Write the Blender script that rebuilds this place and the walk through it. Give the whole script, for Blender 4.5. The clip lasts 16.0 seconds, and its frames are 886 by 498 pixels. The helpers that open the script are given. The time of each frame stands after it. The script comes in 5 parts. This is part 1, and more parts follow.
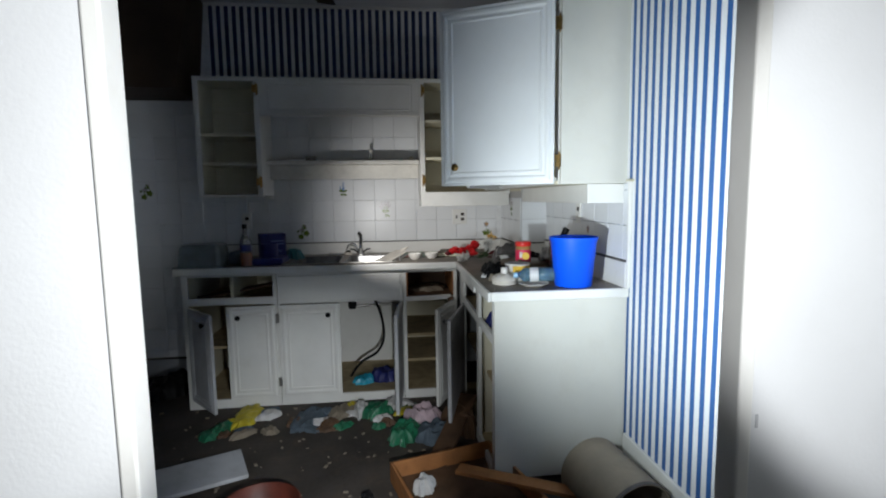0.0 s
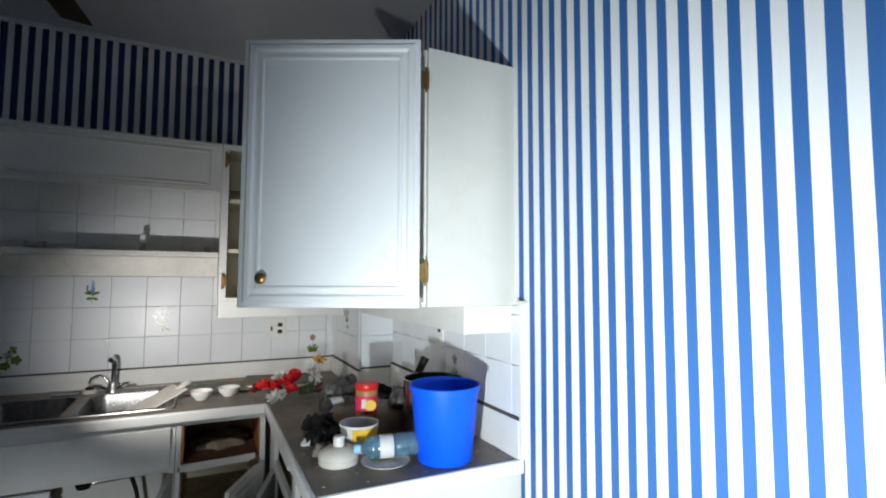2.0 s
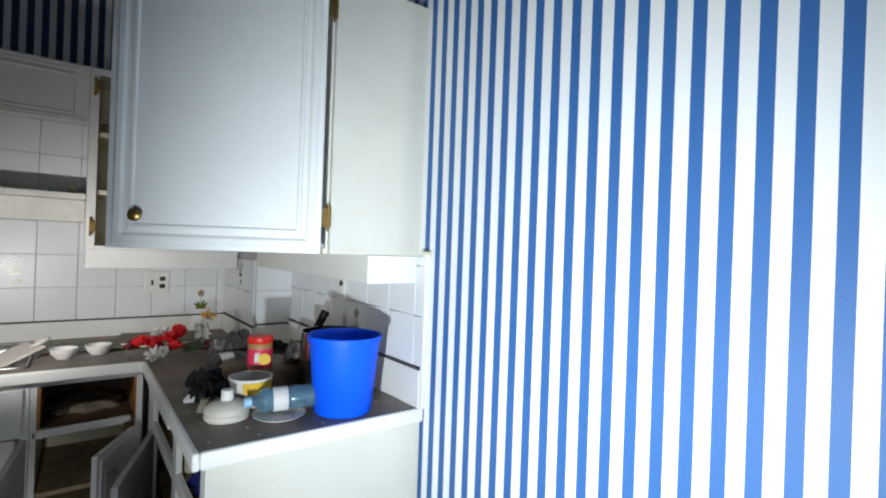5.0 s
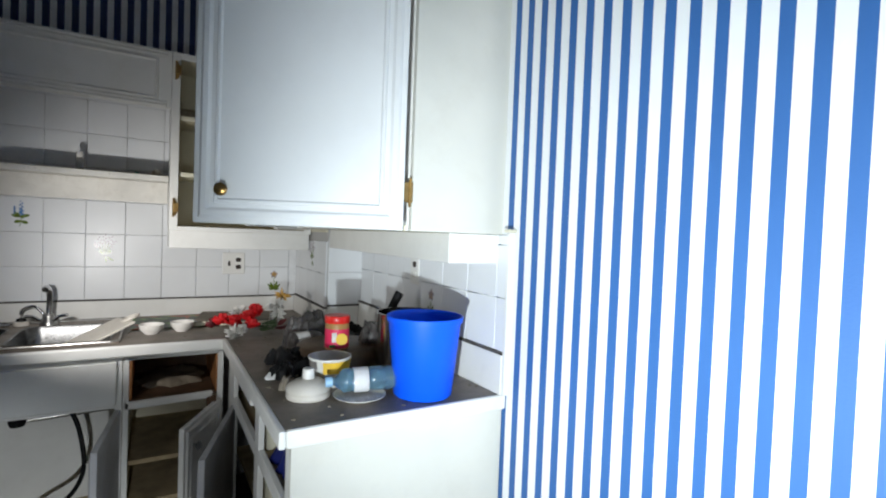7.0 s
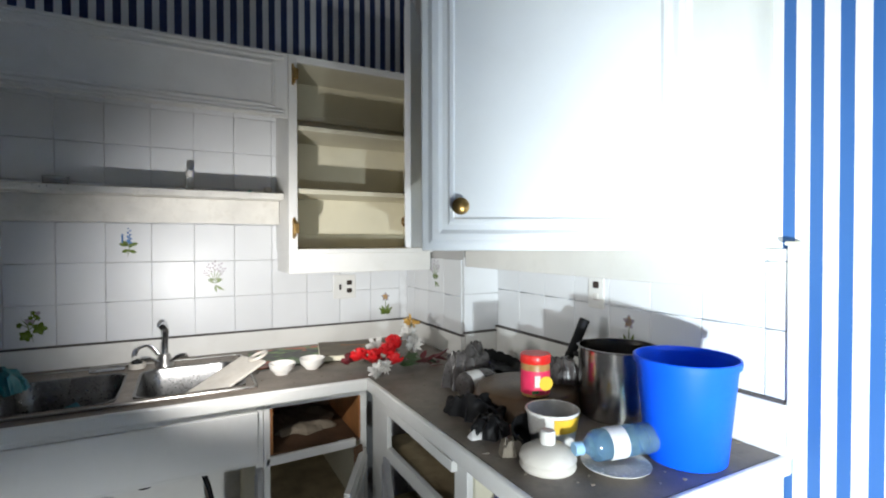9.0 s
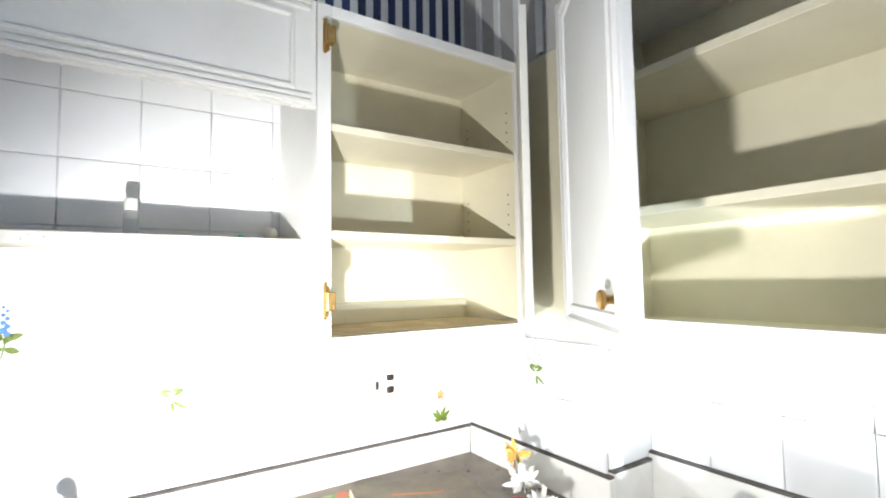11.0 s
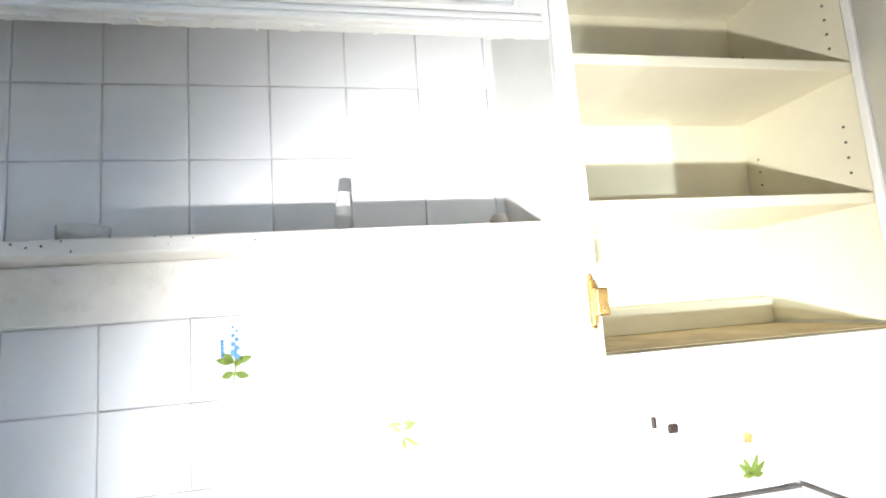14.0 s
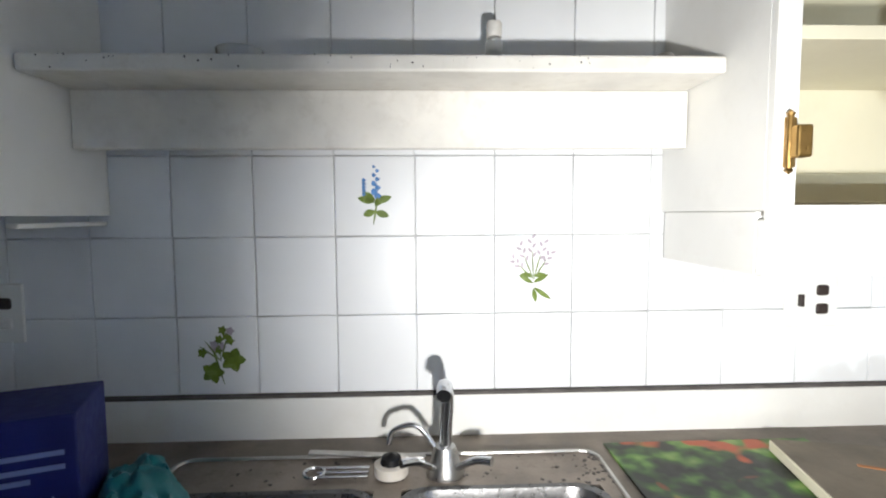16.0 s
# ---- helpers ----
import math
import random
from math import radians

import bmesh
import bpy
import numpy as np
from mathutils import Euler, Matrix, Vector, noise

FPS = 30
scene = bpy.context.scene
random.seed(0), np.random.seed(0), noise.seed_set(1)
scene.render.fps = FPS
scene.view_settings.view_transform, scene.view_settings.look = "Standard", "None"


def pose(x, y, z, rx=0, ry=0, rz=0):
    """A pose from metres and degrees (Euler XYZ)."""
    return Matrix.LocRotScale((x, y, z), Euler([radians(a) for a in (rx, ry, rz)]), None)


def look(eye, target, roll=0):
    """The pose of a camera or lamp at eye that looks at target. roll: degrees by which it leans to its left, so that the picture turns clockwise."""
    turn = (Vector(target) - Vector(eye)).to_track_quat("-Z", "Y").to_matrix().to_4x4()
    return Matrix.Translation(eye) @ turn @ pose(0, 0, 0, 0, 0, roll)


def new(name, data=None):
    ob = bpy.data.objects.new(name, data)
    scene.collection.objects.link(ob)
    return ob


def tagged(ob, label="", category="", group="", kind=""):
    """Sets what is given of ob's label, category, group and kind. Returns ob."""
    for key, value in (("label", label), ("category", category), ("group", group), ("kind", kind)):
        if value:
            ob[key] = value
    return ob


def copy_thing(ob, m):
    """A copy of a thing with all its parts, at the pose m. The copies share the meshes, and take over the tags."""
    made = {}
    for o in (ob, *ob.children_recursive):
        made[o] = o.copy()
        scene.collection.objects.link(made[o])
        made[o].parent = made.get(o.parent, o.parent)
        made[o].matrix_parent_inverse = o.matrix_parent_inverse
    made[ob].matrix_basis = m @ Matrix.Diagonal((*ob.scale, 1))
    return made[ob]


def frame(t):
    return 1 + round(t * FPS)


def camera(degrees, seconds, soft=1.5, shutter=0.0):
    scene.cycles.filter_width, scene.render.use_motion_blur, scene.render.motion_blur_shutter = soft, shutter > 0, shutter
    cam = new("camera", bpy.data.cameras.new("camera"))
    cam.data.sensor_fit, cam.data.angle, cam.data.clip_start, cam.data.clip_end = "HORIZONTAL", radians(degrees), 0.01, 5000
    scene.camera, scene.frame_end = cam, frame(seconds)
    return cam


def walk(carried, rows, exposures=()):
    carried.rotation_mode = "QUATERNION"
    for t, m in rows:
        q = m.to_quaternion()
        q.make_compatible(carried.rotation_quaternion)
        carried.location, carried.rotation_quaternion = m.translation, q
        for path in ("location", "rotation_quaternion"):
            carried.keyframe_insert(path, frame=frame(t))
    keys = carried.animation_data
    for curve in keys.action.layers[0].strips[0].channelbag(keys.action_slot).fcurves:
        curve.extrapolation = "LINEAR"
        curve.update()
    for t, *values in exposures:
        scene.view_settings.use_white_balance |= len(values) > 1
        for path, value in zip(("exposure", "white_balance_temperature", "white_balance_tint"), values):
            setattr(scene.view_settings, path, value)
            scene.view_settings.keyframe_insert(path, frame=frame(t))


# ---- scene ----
cam = camera(84.7, 16.0, soft=2.0)
PATH = [
    (0, (0.119, 0.235, 1.329), (0.33, 2.213, 1.12), -0.8),
    (0.5, (0.141, 0.386, 1.35), (0.467, 2.358, 1.304), -2.7),
    (1, (0.241, 0.832, 1.355), (0.565, 2.802, 1.229), -1.9),
    (1.5, (0.3, 0.992, 1.433), (0.872, 2.908, 1.446), 0.1),
    (2, (0.285, 1.047, 1.465), (1.159, 2.842, 1.596), 0.2),
    (2.5, (0.271, 1.062, 1.477), (1.255, 2.794, 1.65), -0.1),
    (3, (0.302, 1.098, 1.432), (1.4, 2.77, 1.439), 0.9),
    (3.5, (0.343, 1.103, 1.394), (1.519, 2.719, 1.318), 1.8),
    (4, (0.346, 1.088, 1.403), (1.543, 2.689, 1.345), 2.0),
    (6.3, (0.252, 1.089, 1.409), (1.433, 2.702, 1.473), 2.8),
    (6.5, (0.253, 1.113, 1.401), (1.404, 2.748, 1.431), 2.8),
    (7, (0.285, 1.205, 1.374), (1.309, 2.923, 1.321), 2.2),
    (7.5, (0.332, 1.304, 1.383), (1.18, 3.113, 1.309), 0.4),
    (8, (0.291, 1.375, 1.388), (1.097, 3.205, 1.364), -0.3),
    (8.5, (0.133, 1.581, 1.356), (1.032, 3.367, 1.335), -0.3),
    (9, (-0.037, 1.739, 1.402), (0.899, 3.507, 1.373), -0.1),
    (9.2, (-0.069, 1.788, 1.428), (0.872, 3.553, 1.404), -0.1),
    (11.3, (-0.035, 2.845, 1.524), (1.159, 4.436, 1.733), -1.4),
    (11.5, (-0.052, 2.903, 1.541), (1.211, 4.429, 1.817), -1.8),
    (12, (-0.057, 2.983, 1.552), (1.177, 4.504, 1.956), -2.2),
    (12.5, (-0.034, 3.033, 1.555), (0.931, 4.722, 2.022), -1.9),
    (13, (-0.051, 3.055, 1.547), (0.608, 4.88, 2.032), -2.1),
    (13.5, (-0.058, 3.065, 1.503), (0.275, 5.0, 1.888), -2.9),
    (14, (-0.013, 3.103, 1.467), (0.367, 5.051, 1.709), -4.1),
    (14.5, (0.019, 3.114, 1.434), (0.27, 5.094, 1.558), -2.6),
    (15, (0.022, 3.114, 1.396), (0.132, 5.11, 1.351), -3.1),
    (15.5, (-0.061, 3.125, 1.385), (-0.01, 5.124, 1.325), -2.4),
    (16, (-0.147, 3.155, 1.364), (-0.073, 5.149, 1.219), -0.4),
]
walk(cam, [(t, look(eye, target, roll)) for t, eye, target, roll in PATH],
     [(0, -0.45), (0.5, -0.5), (1, -0.45), (1.5, -0.2), (2.5, -0.1), (3, -0.1), (3.5, -0.25), (4, -0.35), (6.5, -0.15), (7, -0.1), (8, 0.05), (8.5, 0.2), (9, 0.6), (9.2, 0.7), (11.3, 2.5), (12, 2.6), (13, 3.0), (13.5, 3.05), (14, 2.7), (14.5, 1.5), (15, 0.55), (15.5, 0.85), (16, 1.25)])

# ---------- light: fixed spots along the walk, added to stand in for one carried flashlight ---
world = bpy.data.worlds.new("world")
scene.world = world
world.use_nodes = True
world.node_tree.nodes["Background"].inputs[0].default_value = (0.5, 0.6, 0.8, 1)
world.node_tree.nodes["Background"].inputs[1].default_value = 0.02


def stand_in_spot(eye, target, power, cone, blend, rgb, radius=0.02):
    la = bpy.data.lights.new("torch_stand_in", "SPOT")
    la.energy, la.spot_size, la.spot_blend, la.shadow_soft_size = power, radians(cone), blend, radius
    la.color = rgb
    ob = new("torch_stand_in", la)
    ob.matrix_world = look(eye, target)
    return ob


# Two added spots that only brighten the wall faces beside the doorway.
stand_in_spot((0.45, 0.3, 1.25), (1.2, 1.0, 1.3), 44, 78, 0.4, (0.95, 0.98, 1.0))
stand_in_spot((0.3, 0.3, 1.25), (-0.75, 0.97, 1.3), 88, 70, 0.5, (0.95, 0.98, 1.0))
# Added low spot for the base cabinets and floor.
stand_in_spot((0.15, 0.75, 0.85), (-0.35, 3.4, -0.15), 150, 44, 1.0, (0.92, 0.97, 1.0))
stand_in_spot((0.2, 1.3, 0.98), (1.2, 1.95, 1.22), 150, 113, 1.0, (0.85, 0.955, 1.0))
# Weak added fill on the base cabinet fronts.
stand_in_spot((-0.25, 1.9, 1.0), (0.7, 3.0, 0.6), 14, 64, 1.0, (0.95, 0.98, 1.0))
# Narrow and wide cones from one place, added to shape a single beam.
stand_in_spot((-0.06, 3.0, 1.18), (0.3, 4.165, 1.17), 30, 90, 1.0, (1.0, 0.985, 0.96))
stand_in_spot((-0.06, 3.0, 1.18), (1.0, 3.7, 1.7), 11, 140, 1.0, (1.0, 0.985, 0.95))

# ---------- materials ----------
def material(name, rgb, rough=0.5, metal=0.0, vary=0.12, scale=6.0, grain=60.0, bump=0.05, dirt=0.0, dirt_rgb=(0.12, 0.09, 0.06),
             coat=0.0, trans=0.0, ior=1.45, island=0.0, spec=0.5, spread=0.12):
    m = bpy.data.materials.new(name)
    m.use_nodes = True
    nt = m.node_tree
    n, l = nt.nodes, nt.links
    b = n["Principled BSDF"]
    b.inputs["Roughness"].default_value = rough
    b.inputs["Metallic"].default_value = metal
    b.inputs["Coat Weight"].default_value = coat
    b.inputs["Transmission Weight"].default_value = trans
    b.inputs["IOR"].default_value = ior
    b.inputs["Specular IOR Level"].default_value = spec
    geo = n.new("ShaderNodeNewGeometry")
    big = n.new("ShaderNodeTexNoise")
    big.inputs["Scale"].default_value = scale
    big.inputs["Detail"].default_value = 5
    l.new(geo.outputs["Position"], big.inputs["Vector"])
    small = n.new("ShaderNodeTexNoise")
    small.inputs["Scale"].default_value = grain
    small.inputs["Detail"].default_value = 3
    l.new(geo.outputs["Position"], small.inputs["Vector"])
    ramp = n.new("ShaderNodeMapRange")
    ramp.inputs["From Min"].default_value, ramp.inputs["From Max"].default_value = 0.3, 0.7
    ramp.inputs["To Min"].default_value, ramp.inputs["To Max"].default_value = 1 - vary, 1 + vary * 0.4
    l.new(big.outputs["Fac"], ramp.inputs["Value"])
    mul = n.new("ShaderNodeMix")
    mul.data_type, mul.blend_type = "RGBA", "MULTIPLY"
    mul.inputs[0].default_value = 1
    mul.inputs[6].default_value = (*rgb, 1)
    l.new(ramp.outputs[0], mul.inputs[7])
    out = mul.outputs[2]
    if dirt:
        mask = n.new("ShaderNodeTexNoise")
        mask.inputs["Scale"].default_value = scale * 2.3
        mask.inputs["Detail"].default_value = 8
        mask.inputs["Roughness"].default_value = 0.7
        l.new(geo.outputs["Position"], mask.inputs["Vector"])
        mr = n.new("ShaderNodeMapRange")
        mr.inputs["From Min"].default_value, mr.inputs["From Max"].default_value = 0.52, 0.78
        mr.inputs["To Max"].default_value = dirt
        l.new(mask.outputs["Fac"], mr.inputs["Value"])
        mx = n.new("ShaderNodeMix")
        mx.data_type = "RGBA"
        mx.inputs[7].default_value = (*dirt_rgb, 1)
        l.new(mr.outputs[0], mx.inputs[0])
        l.new(out, mx.inputs[6])
        out = mx.outputs[2]
    if island:
        info = n.new("ShaderNodeObjectInfo")
        ir = n.new("ShaderNodeMapRange")
        ir.inputs["To Min"].default_value, ir.inputs["To Max"].default_value = 1 - island, 1
        l.new(info.outputs["Random"], ir.inputs["Value"])
        im = n.new("ShaderNodeMix")
        im.data_type, im.blend_type = "RGBA", "MULTIPLY"
        im.inputs[0].default_value = 1
        l.new(out, im.inputs[6])
        l.new(ir.outputs[0], im.inputs[7])
        out = im.outputs[2]
    l.new(out, b.inputs["Base Color"])
    rr = n.new("ShaderNodeMapRange")
    rr.inputs["To Min"].default_value, rr.inputs["To Max"].default_value = max(0.03, rough - spread), min(1, rough + spread)
    l.new(small.outputs["Fac"], rr.inputs["Value"])
    l.new(rr.outputs[0], b.inputs["Roughness"])
    if bump:
        bp = n.new("ShaderNodeBump")
        bp.inputs["Strength"].default_value = bump
        bp.inputs["Distance"].default_value = 0.004
        l.new(small.outputs["Fac"], bp.inputs["Height"])
        l.new(bp.outputs[0], b.inputs["Normal"])
    return m


def wallpaper(name, axis, start, period, share, dark, light):
    """Blue and white vertical stripes along a world axis: start is the middle of one blue stripe."""
    m = material(name, (0.8, 0.8, 0.8), 0.55, vary=0.05, scale=3, grain=220, bump=0.12)
    nt = m.node_tree
    n, l = nt.nodes, nt.links
    b = n["Principled BSDF"]
    geo = n.new("ShaderNodeNewGeometry")
    sep = n.new("ShaderNodeSeparateXYZ")
    l.new(geo.outputs["Position"], sep.inputs[0])

    def calc(op, a, c):
        q = n.new("ShaderNodeMath")
        q.operation = op
        l.new(a, q.inputs[0])
        if isinstance(c, float):
            q.inputs[1].default_value = c
        else:
            l.new(c, q.inputs[1])
        return q.outputs[0]
    wob = n.new("ShaderNodeTexNoise")
    wob.inputs["Scale"].default_value = 1.3
    l.new(geo.outputs["Position"], wob.inputs["Vector"])
    shift = calc("MULTIPLY", wob.outputs["Fac"], 0.004)
    u = calc("ADD", sep.outputs[axis], shift)
    u = calc("SUBTRACT", u, start - period * share / 2)
    u = calc("DIVIDE", u, period)
    u = calc("FRACT", u, 0.0)
    blue = calc("LESS_THAN", u, share)
    tone = n.new("ShaderNodeTexNoise")
    tone.inputs["Scale"].default_value = 2.5
    l.new(geo.outputs["Position"], tone.inputs["Vector"])
    cr = n.new("ShaderNodeMix")
    cr.data_type = "RGBA"
    cr.inputs[6].default_value = (*dark, 1)
    cr.inputs[7].default_value = (*light, 1)
    l.new(tone.outputs["Fac"], cr.inputs[0])
    mx = n.new("ShaderNodeMix")
    mx.data_type = "RGBA"
    l.new(blue, mx.inputs[0])
    mx.inputs[6].default_value = (0.78, 0.79, 0.8, 1)
    l.new(cr.outputs[2], mx.inputs[7])
    l.new(mx.outputs[2], b.inputs["Base Color"])
    return m


WHITE = material("white_paint", (0.77, 0.765, 0.735), 0.42, vary=0.08, scale=4, grain=90, bump=0.06, dirt=0.14, dirt_rgb=(0.4, 0.35, 0.27))
DOORWHITE = material("white_door_paint", (0.76, 0.77, 0.775), 0.4, vary=0.05, scale=3, grain=90, bump=0.05, dirt=0.08, dirt_rgb=(0.45, 0.42, 0.36))
OFFWHITE = material("yellowed_white_board", (0.67, 0.66, 0.6), 0.5, vary=0.08, scale=2.5, grain=110, bump=0.05, dirt=0.16, dirt_rgb=(0.42, 0.37, 0.28))
STAINED = material("stained_white_shelf", (0.72, 0.7, 0.65), 0.5, vary=0.16, scale=9, grain=90, bump=0.1, dirt=0.35, dirt_rgb=(0.35, 0.3, 0.23))
GREYDOOR = material("mottled_grey_paint", (0.5, 0.51, 0.53), 0.55, vary=0.2, scale=5, grain=80, bump=0.08, dirt=0.35, dirt_rgb=(0.2, 0.19, 0.18))
CREAM = material("cream_melamine", (0.72, 0.68, 0.53), 0.5, vary=0.1, scale=3, grain=120, bump=0.04, dirt=0.15, dirt_rgb=(0.45, 0.36, 0.22))
SHELFTOP = material("dusty_shelf", (0.43, 0.34, 0.2), 0.8, vary=0.25, scale=14, grain=120, bump=0.15, dirt=0.5, dirt_rgb=(0.2, 0.13, 0.07))
TILE = material("glazed_white_tile", (0.77, 0.785, 0.8), 0.34, vary=0.04, scale=5, grain=24, bump=0.012, island=0.05, spread=0.04, spec=0.4)
GLAZE = material("glossy_tile_edge", (0.77, 0.785, 0.8), 0.09, vary=0.04, scale=5, grain=24, bump=0.0, spread=0.03)
GROUT = material("old_grout", (0.75, 0.76, 0.77), 0.8, vary=0.12, scale=20, grain=200, bump=0.15, dirt=0.25, dirt_rgb=(0.35, 0.32, 0.28))
WALLWHITE = material("white_wall_paint", (0.75, 0.76, 0.77), 0.6, vary=0.07, scale=2, grain=140, bump=0.1, dirt=0.1, dirt_rgb=(0.5, 0.48, 0.45))
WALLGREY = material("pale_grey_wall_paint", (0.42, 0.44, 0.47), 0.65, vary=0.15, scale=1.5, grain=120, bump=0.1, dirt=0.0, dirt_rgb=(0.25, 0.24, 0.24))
PANELGREY = material("grey_panelling_paint", (0.5, 0.49, 0.48), 0.55, vary=0.08, scale=3, grain=90, bump=0.06)
CEILING = material("ceiling_paint", (0.62, 0.64, 0.68), 0.85, vary=0.06, scale=2, grain=160, bump=0.15)
BROWN = material("dark_brown_panel", (0.055, 0.035, 0.022), 0.7, vary=0.35, scale=3, grain=60, bump=0.1)
FLOOR = material("grimy_dark_floor", (0.06, 0.05, 0.042), 0.75, vary=0.5, scale=3, grain=50, bump=0.35, dirt=0.6, dirt_rgb=(0.11, 0.075, 0.045))
COUNTER = material("worn_brown_laminate", (0.2, 0.168, 0.138), 0.5, vary=0.35, scale=9, grain=110, bump=0.1, dirt=0.5, dirt_rgb=(0.07, 0.055, 0.045))
DARKLINE = material("dark_caulk", (0.1, 0.09, 0.085), 0.8, vary=0.4, scale=20, grain=120, bump=0.2)
WOOD = material("raw_orange_wood", (0.36, 0.15, 0.05), 0.6, vary=0.3, scale=10, grain=60, bump=0.15, dirt=0.4, dirt_rgb=(0.12, 0.05, 0.02))
WOODDARK = material("brown_stained_wood", (0.12, 0.065, 0.035), 0.65, vary=0.4, scale=12, grain=70, bump=0.2, dirt=0.4)
BOARDTOP = material("greyed_board", (0.2, 0.17, 0.13), 0.75, vary=0.3, scale=10, grain=90, bump=0.2, dirt=0.5)
BRASS = material("tarnished_brass", (0.5, 0.31, 0.11), 0.32, 1.0, vary=0.3, scale=40, grain=200, bump=0.05)
BLACK = material("black_plastic", (0.008, 0.008, 0.009), 0.5, spec=0.2, vary=0.3, scale=20, grain=150, bump=0.08)
CHROME = material("worn_chrome", (0.62, 0.63, 0.65), 0.2, 1.0, vary=0.2, scale=30, grain=120, bump=0.03)
STEEL = material("scratched_steel", (0.5, 0.49, 0.47), 0.32, 1.0, vary=0.3, scale=14, grain=150, bump=0.08, dirt=0.3, dirt_rgb=(0.15, 0.12, 0.1))
SINKRIM = material("grimy_sink_rim", (0.27, 0.23, 0.195), 0.45, 0.6, vary=0.3, scale=12, grain=130, bump=0.12, dirt=0.6, dirt_rgb=(0.1, 0.075, 0.05))
BASIN = material("grimy_steel_basin", (0.17, 0.17, 0.17), 0.3, 0.9, vary=0.4, scale=9, grain=120, bump=0.08, dirt=0.7, dirt_rgb=(0.05, 0.045, 0.04))
BLUE = material("blue_plastic", (0.002, 0.1, 0.88), 0.5, spec=0.3, vary=0.08, scale=8, grain=160, bump=0.03)
RED = material("red_plastic", (0.7, 0.02, 0.015), 0.35, vary=0.08, scale=20, grain=160, bump=0.03)
PINK = material("pink_label", (0.72, 0.03, 0.1), 0.45, vary=0.08, scale=20, bump=0.02)
YELLOW = material("yellow_print", (0.8, 0.5, 0.04), 0.5, vary=0.12, scale=20, bump=0.02)
GREEN = material("green_print", (0.05, 0.22, 0.06), 0.5, vary=0.15, scale=20, bump=0.02)
PEANUT = material("peanut_butter", (0.42, 0.22, 0.07), 0.4, vary=0.2, scale=30, bump=0.05)
PORCELAIN = material("white_china", (0.72, 0.7, 0.66), 0.25, vary=0.1, scale=20, grain=100, bump=0.02, dirt=0.25, dirt_rgb=(0.35, 0.22, 0.12))
BEIGE = material("grimy_white_plastic", (0.6, 0.56, 0.5), 0.5, vary=0.12, scale=14, grain=120, bump=0.06, dirt=0.3, dirt_rgb=(0.3, 0.22, 0.14))
BOTTLEBLUE = material("blue_clear_plastic", (0.25, 0.45, 0.6), 0.12, vary=0.1, scale=20, bump=0.05, trans=0.75)
CLEAR = material("clear_plastic", (0.8, 0.82, 0.82), 0.12, vary=0.05, scale=20, bump=0.02, trans=0.85)
ORANGE = material("orange_drink", (0.8, 0.25, 0.08), 0.35, vary=0.1, scale=20, bump=0.02)
PAPER = material("soiled_paper", (0.62, 0.61, 0.6), 0.8, vary=0.2, scale=14, grain=90, bump=0.2, dirt=0.4)
GREYBAG = material("grey_clear_bag", (0.075, 0.068, 0.066), 0.3, vary=0.4, scale=20, grain=80, bump=0.3)
NAVY = material("navy_card", (0.011, 0.017, 0.13), 0.5, vary=0.2, scale=14, bump=0.05)
NAVYPRINT = material("pale_blue_print", (0.2, 0.25, 0.5), 0.5, vary=0.1, bump=0.0)
TEAL = material("teal_plastic", (0.01, 0.16, 0.19), 0.4, vary=0.2, scale=12, bump=0.05)
CYAN = material("cyan_plastic_bag", (0.02, 0.33, 0.48), 0.35, vary=0.3, scale=20, bump=0.15)
PALEBLUE = material("pale_blue_cap", (0.28, 0.48, 0.68), 0.4, vary=0.1, scale=30, bump=0.02)
TUBGREY = material("cloudy_grey_plastic", (0.26, 0.32, 0.34), 0.22, vary=0.25, scale=12, grain=60, bump=0.1, trans=0.35)
POTSTEEL = material("polished_pot_steel", (0.52, 0.5, 0.48), 0.2, 1.0, vary=0.3, scale=16, grain=120, bump=0.04, dirt=0.35, dirt_rgb=(0.12, 0.1, 0.08), spread=0.1)
GREENBAG = material("green_plastic_bag", (0.02, 0.16, 0.08), 0.35, vary=0.4, scale=14, bump=0.2)
YELLOWBAG = material("yellow_bag", (0.55, 0.45, 0.03), 0.4, vary=0.3, scale=14, bump=0.2)
PINKCLOTH = material("pale_pink_cloth", (0.55, 0.42, 0.46), 0.85, vary=0.3, scale=20, bump=0.3)
SLATE = material("slate_blue_cloth", (0.09, 0.12, 0.15), 0.85, vary=0.3, scale=20, bump=0.3)
TAN = material("tan_cardboard", (0.24, 0.2, 0.15), 0.8, vary=0.2, scale=6, grain=90, bump=0.15, dirt=0.3)
RUST = material("rusty_red_enamel", (0.13, 0.03, 0.018), 0.5, vary=0.4, scale=12, bump=0.15)
PETAL = material("red_cloth_petal", (0.65, 0.008, 0.012), 0.6, vary=0.25, scale=40, grain=220, bump=0.1)
PETALDARK = material("dark_red_foliage", (0.12, 0.01, 0.015), 0.6, vary=0.3, scale=40, bump=0.1)
PETALWHITE = material("white_cloth_petal", (0.68, 0.66, 0.62), 0.7, vary=0.2, scale=50, bump=0.1)
LEAF = material("cloth_leaf", (0.05, 0.1, 0.03), 0.6, vary=0.3, scale=40, bump=0.1)
PRINTGREEN = material("leaf_print", (0.14, 0.2, 0.035), 0.25, vary=0.3, scale=60, bump=0.0)
PRINTBLUE = material("blue_flower_print", (0.1, 0.24, 0.52), 0.25, vary=0.3, scale=90, bump=0.0)
PRINTPALE = material("pale_flower_print", (0.42, 0.37, 0.42), 0.25, vary=0.2, scale=60, bump=0.0)
